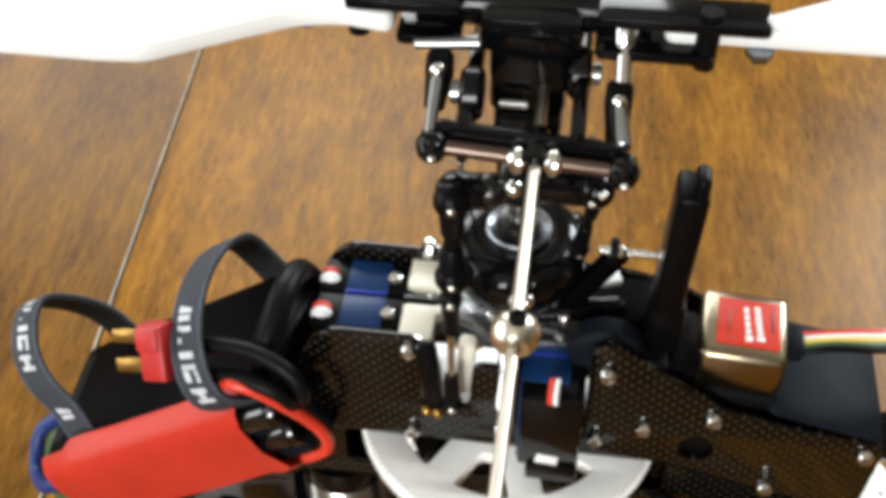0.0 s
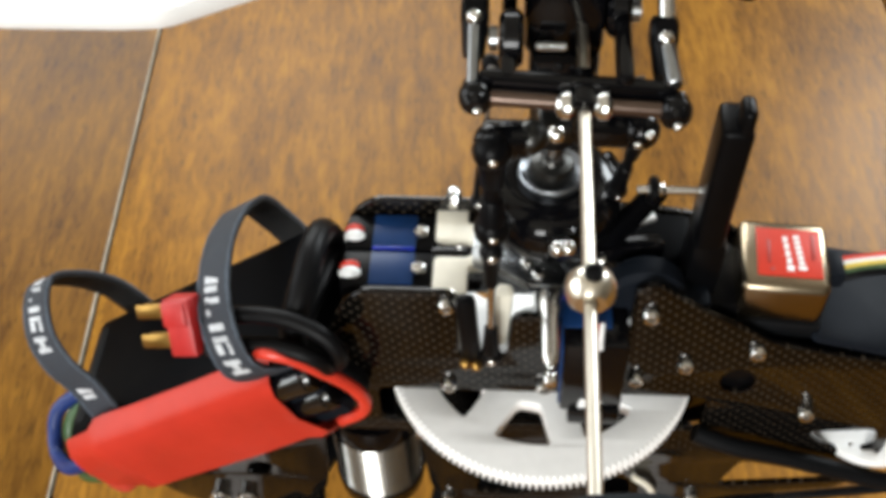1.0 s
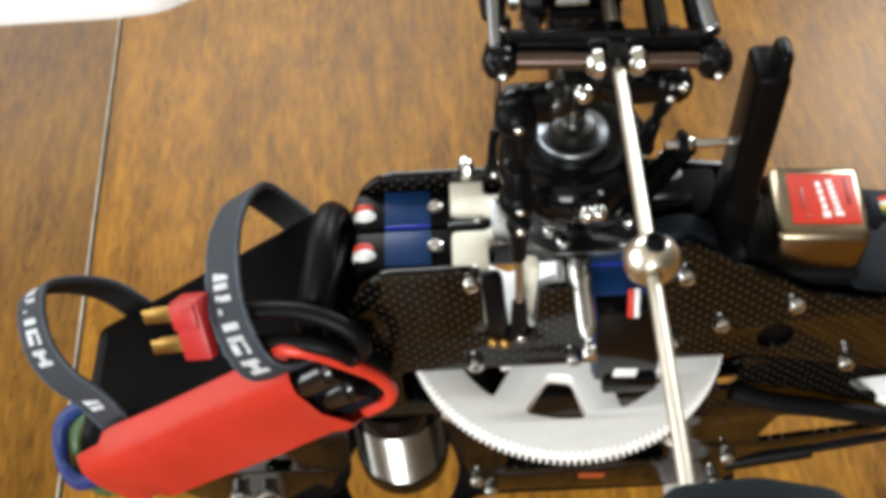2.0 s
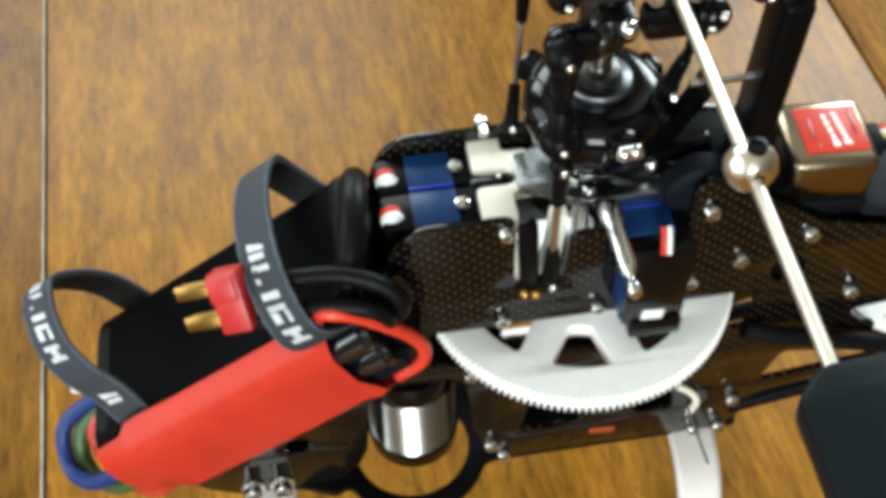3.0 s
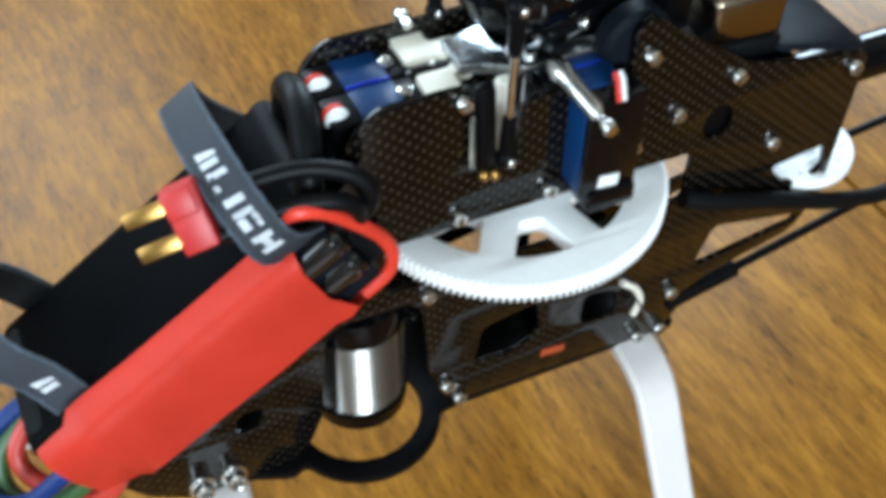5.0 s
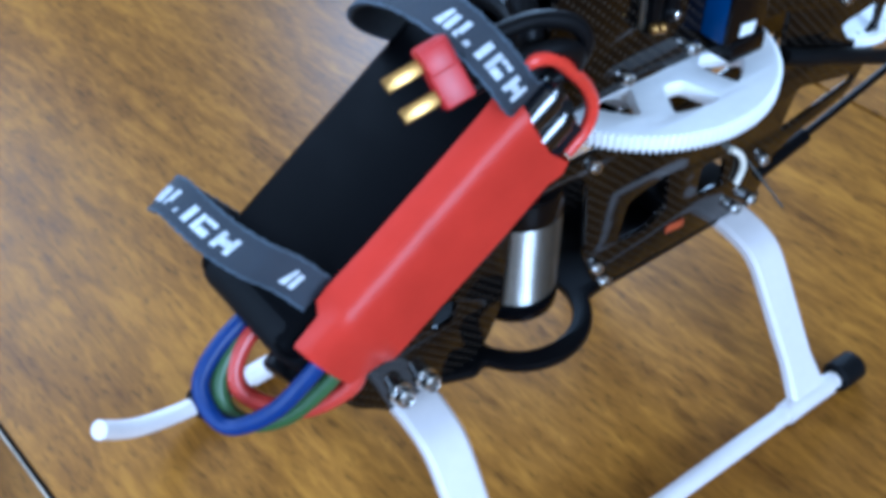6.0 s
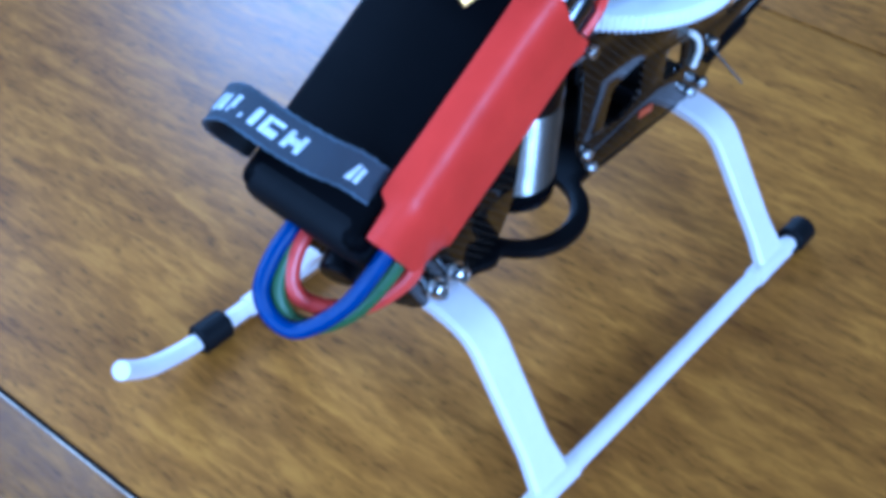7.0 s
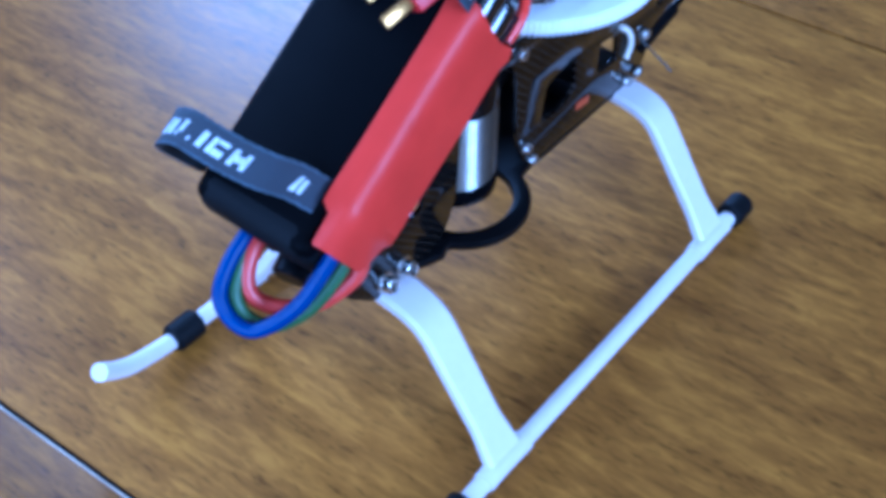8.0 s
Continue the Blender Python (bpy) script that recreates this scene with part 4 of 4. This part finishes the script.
def ivory_bracket():
    """Ivory yoke that carries the front servos, slotted down the middle."""
    out = [(-25.2, 13), (-18, 13), (-18, 6.5), (-12.4, 6.5), (-12.4, -5), (-17.6, -5.4), (-17.6, -13.5), (-25.2, -13.5), (-25.2, -3.2), (-17.4, -3.2), (-15.8, -0.8), (-17.4, 1.6), (-25.2, 1.6)]
    bm = slab(rounded(out, 1.3), [], 3.2, flat(142.6), 0.4)
    b = part("servo_yoke", bm, IVORY, heli, "ivory plastic servo yoke with a slot")
    bm = bmesh.new()
    rbox(bm, (-19.8, -0.8, 141.6), (13, 4.4, 3.4), 1.6)
    part("slot_lever", bm, BLACK_GLOSS, b)
    bm = bmesh.new()
    ball(bm, (-19.6, 0.2, 143.0), 0.7, 12)
    part("lever_screw", bm, CHROME, b)
    for y in (-14.2, 13.5):
        bm = bmesh.new()
        lathe(bm, [(0, 0.6), (0.9, 0.6), (1.1, 1.4), (1.8, 1.3), (2.1, 0.8), (2.1, -2), (0, -2)], Matrix.Translation((-21, y, 142.9)), 16)
        part("bolt", bm, CHROME, b)


ivory_bracket()


def bearing_plate():
    out = [(-16.6, -5.8), (-10, -8.4), (-4, -12), (5, -12.2), (19.6, -12.3), (19.6, -8.8), (11, -7.4), (6.4, -6.6), (6.8, -2.6), (3.4, -4.4), (-1, -5.6), (-5, -5), (-7, -2), (-6.8, 5.4), (-16.6, 3.4)]
    bm = slab(rounded(out, 1.0), [], 2.6, flat(144.8), 0.4)
    b = part("bearing_plate", bm, BLUED, heli, "polished aluminium bearing plate")
    for x, y in ((-4.5, -6), (-2, -9.2), (3, -3)):
        bm = bmesh.new()
        rod(bm, (x, y, 145.6), (x, y, 147.4), 1.4, None, 14)
        part("plate_screw", bm, CHROME, b)


bearing_plate()


def cyclic_levers():
    link((-11.9, -21, 168.5), (-12, -20.5, 131), r=2.0)
    bm = bmesh.new()
    rbox(bm, (-16.8, -19.8, 139), (4.4, 3.2, 25), 1.4, Matrix.Rotation(radians(-3), 4, "Y"))
    lv = part("servo_horn", bm, BLACK, heli, "black servo horn with brass balls")
    for x, z in ((-17.6, 129), (-15.2, 128.4)):
        bm = bmesh.new()
        ball(bm, (x, -21.6, z), 1.45, 12)
        part("brass_ball", bm, GOLD, lv)
    bm = bmesh.new()
    rbox(bm, (-9.8, -13, 136), (4.0, 4, 19), 1.2, Matrix.Rotation(radians(4), 4, "Y"))
    part("ivory_lever", bm, IVORY, heli, "ivory plastic lever behind the side plate")
    bm = bmesh.new()
    rbox(bm, (-17.2, -14.8, 131.5), (4.6, 2.2, 14), 0.6, Matrix.Rotation(radians(-3), 4, "Y"))
    part("bracket_cheek", bm, IVORY, heli, "pale plastic bracket cheek behind the notch")
    link((-15.5, 8.5, 150), (-13, 12, 188), r=1.7)
    # canopy post
    bm = bmesh.new()
    lathe(bm, [(0, -1), (2.4, -1), (2.4, 4), (1.9, 5), (1.9, 15), (1.4, 16.2), (0.9, 17), (0.9, 18.4), (1.5, 19.2), (1.7, 20.4), (1.3, 21.6), (0, 22)], Matrix.Translation((0.5, -17, 148)) @ Matrix.Rotation(radians(90), 4, "X"), 20)
    part("canopy_post", bm, CHROME, heli, "polished canopy post with a ball tip")
    bm = bmesh.new()
    rbox(bm, (0.5, -14, 142), (5.6, 7, 5), 1.0)
    part("post_block", bm, BLACK_GLOSS, heli)
    # rear bellcrank
    bm = bmesh.new()
    rbox(bm, (14, -5, 150), (22, 4.5, 5), 1.6, Matrix.Rotation(radians(-12), 4, "Y"))
    bk = part("bellcrank", bm, BLACK_GLOSS, heli, "black bellcrank beside the mast")
    for c, s, a in (((17, -4, 160), (5, 4, 22), 28), ((24, 2, 140), (16, 14, 14), 0)):
        bm = bmesh.new()
        rbox(bm, c, s, 1.6, Matrix.Rotation(radians(a), 4, "Y"))
        part("crank_arm" if a else "crank_block", bm, BATTERY, bk)
    for p in ((11.6, -7.4, 149.5), (21, -6.8, 147.5), (21.5, -6, 171)):
        bm = bmesh.new()
        ball(bm, p, 1.5, 12)
        part("ball_joint", bm, CHROME, bk)
    for p, s in (((20.5, 4.6, 150.6), (5.6, 4.6, 1.8)), ((13.5, -1.5, 144.6), (8, 3.6, 1.6))):
        bm = bmesh.new()
        rbox(bm, p, s, 0.6, Matrix.Rotation(radians(20), 4, "Z"))
        part("white_tab", bm, PRINT, bk, "small white plastic tab")
    bm = bmesh.new()
    rod(bm, (17, -5.6, 170.5), (31, -5.6, 170.5), 0.85, None, 14)
    gp = part("guide_pin", bm, CHROME, heli, "steel guide pin with a black collar")
    bm = bmesh.new()
    rod(bm, (19.4, -5.6, 170.5), (21.4, -5.6, 170.5), 3.0, None, 18, 0.6)
    part("pin_collar", bm, BLACK, gp)
    bm = bmesh.new()
    rod(bm, (21, -15.5, 146), (21, -9, 146), 8.5, None, 28, 1.2)
    rbox(bm, (28, -12, 141), (14, 8, 10), 1.5)
    part("rear_cap", bm, SLATE, heli, "dark grey rounded cap behind the plate")


cyclic_levers()


def gyro():
    t = thing("gyro_sensor", (50, -7, 133), "bronze metal gyro sensor with a red label", "gyro sensor")
    m = Matrix.Rotation(radians(-4), 4, "Z")
    bm = bmesh.new()
    rbox(bm, (50.6, -5.0, 144.2), (19, 19, 12.4), 1.9, m, 3)
    part("case", bm, BRONZE, t, "bronze anodised metal case")
    bm = bmesh.new()
    rbox(bm, (50.6, -5.0, 135.6), (19.6, 19.6, 5.2), 1.2, m)
    part("foam_pad", bm, RUBBER, t)
    bm = bmesh.new()
    rbox(bm, (51.5, -4.9, 150.55), (13.6, 13.0, 0.3), 0.1, m)
    part("label", bm, RED_LABEL, t, "red sticker with pale print")
    for x, n, a, w in ((51.3, 5, 0.8, 1.0), (53.8, 7, 0.75, 1.25)):
        for k in range(n):
            bm = bmesh.new()
            rbox(bm, (x - 0.07 * k, -9.7 + k * 9.8 / n + 0.5, 150.74), (w + 0.5 * (k == 0), 9.8 / n * a, 0.1), 0.03, m)
            part("print_bar", bm, PRINT, t, "pale printed mark")
    for x, y, w, l in ((47.2, -6.2, 0.7, 6.5), (47.4, -11, 0.9, 0.9), (56.6, -5, 0.8, 7)):
        bm = bmesh.new()
        rbox(bm, (x, y + 1.5, 150.74), (w, l, 0.1), 0.03, m)
        part("print_bar", bm, DARK_RED, t, "dark printed mark")
    bm = bmesh.new()
    rbox(bm, (61.8, -4.8, 145), (4.6, 7, 5), 1.0)
    part("cable_plug", bm, SLATE, t, "grey cable plug")
    for k, mat in enumerate((RED_WIRE, PRINT, YELLOW_WIRE, GREEN_WIRE, BLACK)):
        bm = bmesh.new()
        y = -2.2 - 1.3 * k
        sweep(bm, [(63, y, 145), (70, y + 0.8, 145.5 + 0.3 * k), (79, y + 2.0, 146), (92, y + 6, 142), (120, y + 9, 128)], 0.75, 8, 5)
        part("wire", bm, mat, t)


gyro()


def guide_post():
    bm = bmesh.new()
    m = Matrix.Rotation(radians(1.5), 4, "Y")
    rbox(bm, (33.0, -6, 164), (6.4, 9.4, 56), 1.4, m, 3)
    rbox(bm, (32.9, -6, 148), (7.4, 9.6, 22), 1.3, m)
    rbox(bm, (34.8, -7.6, 188), (3.0, 6.0, 18), 1.4, m, 3)
    rbox(bm, (35, -5, 138), (14, 18, 10), 1.5)
    part("guide_post", bm, BLACK, heli, "tall black guide post with a notched top")


guide_post()


def tail():
    bm = bmesh.new()
    rod(bm, (60, -3, 111), (420, -3, 111), 6.0, None, 28)
    part("tail_boom", bm, BLACK_GLOSS, heli, "black tail boom")
    for y, yb in ((-17, -6), (11, 0)):
        bm = bmesh.new()
        rod(bm, (42, y, 56), (64, y * 0.96, 60), 2.4, None, 14)
        rod(bm, (62, y * 0.96, 59.6), (300, yb, 103), 1.3, None, 12)
        part("boom_brace", bm, BLACK, heli, "thin black boom brace rod")
    bm = bmesh.new()
    rbox(bm, (53, -4, 120), (32, 25, 15), 1.5)
    part("boom_clamp", bm, BLACK, heli, "black tail boom clamp block")
    bm = slab(rounded([(58, -17), (85, -17.5), (85, 11), (58, 10)], 2), [], 1.6, Matrix.Translation((58, 0, 135.5)) @ Matrix.Rotation(radians(14), 4, "Y") @ Matrix.Translation((-58, 0, 0)), 0.3)
    part("tail_deck", bm, SLATE, heli, "glossy slate-black deck plate")
    holes = [ring(12 * math.cos(k * math.pi / 6), 12 * math.sin(k * math.pi / 6), 0.7, 8) for k in range(12)]
    bm = slab(ring(0, 0, 15.5, 48), holes, 3.0, Matrix.Translation((83, -6, 89)), 0.5)
    part("tail_drive_disc", bm, GEAR_WHITE, heli, "white tail drive disc with small holes")
    bm = bmesh.new()
    sweep(bm, [(37, -20.5, 100.2), (46, -22, 97.2), (57, -22, 93.3), (70, -22, 88.2), (88, -21.5, 81), (112, -19, 74), (150, -14, 76)], 2.3, 14, 6)
    part("cable_sleeve", bm, RUBBER, heli, "black braided cable sleeve along the plate")
    bm = bmesh.new()
    sweep(bm, [(25, -19.0, 74), (29, -19.6, 70.5), (31, -19.8, 65.5), (30, -19.4, 60)], 0.95, 10, 6)
    part("cable_hook", bm, IVORY, heli, "pale plastic cable loop")
    bm = bmesh.new()
    rod(bm, (26, -24, 73), (30, -36, 62), 0.36, None, 10)
    part("antenna_wire", bm, DULL, heli, "thin grey aerial wire")


tail()
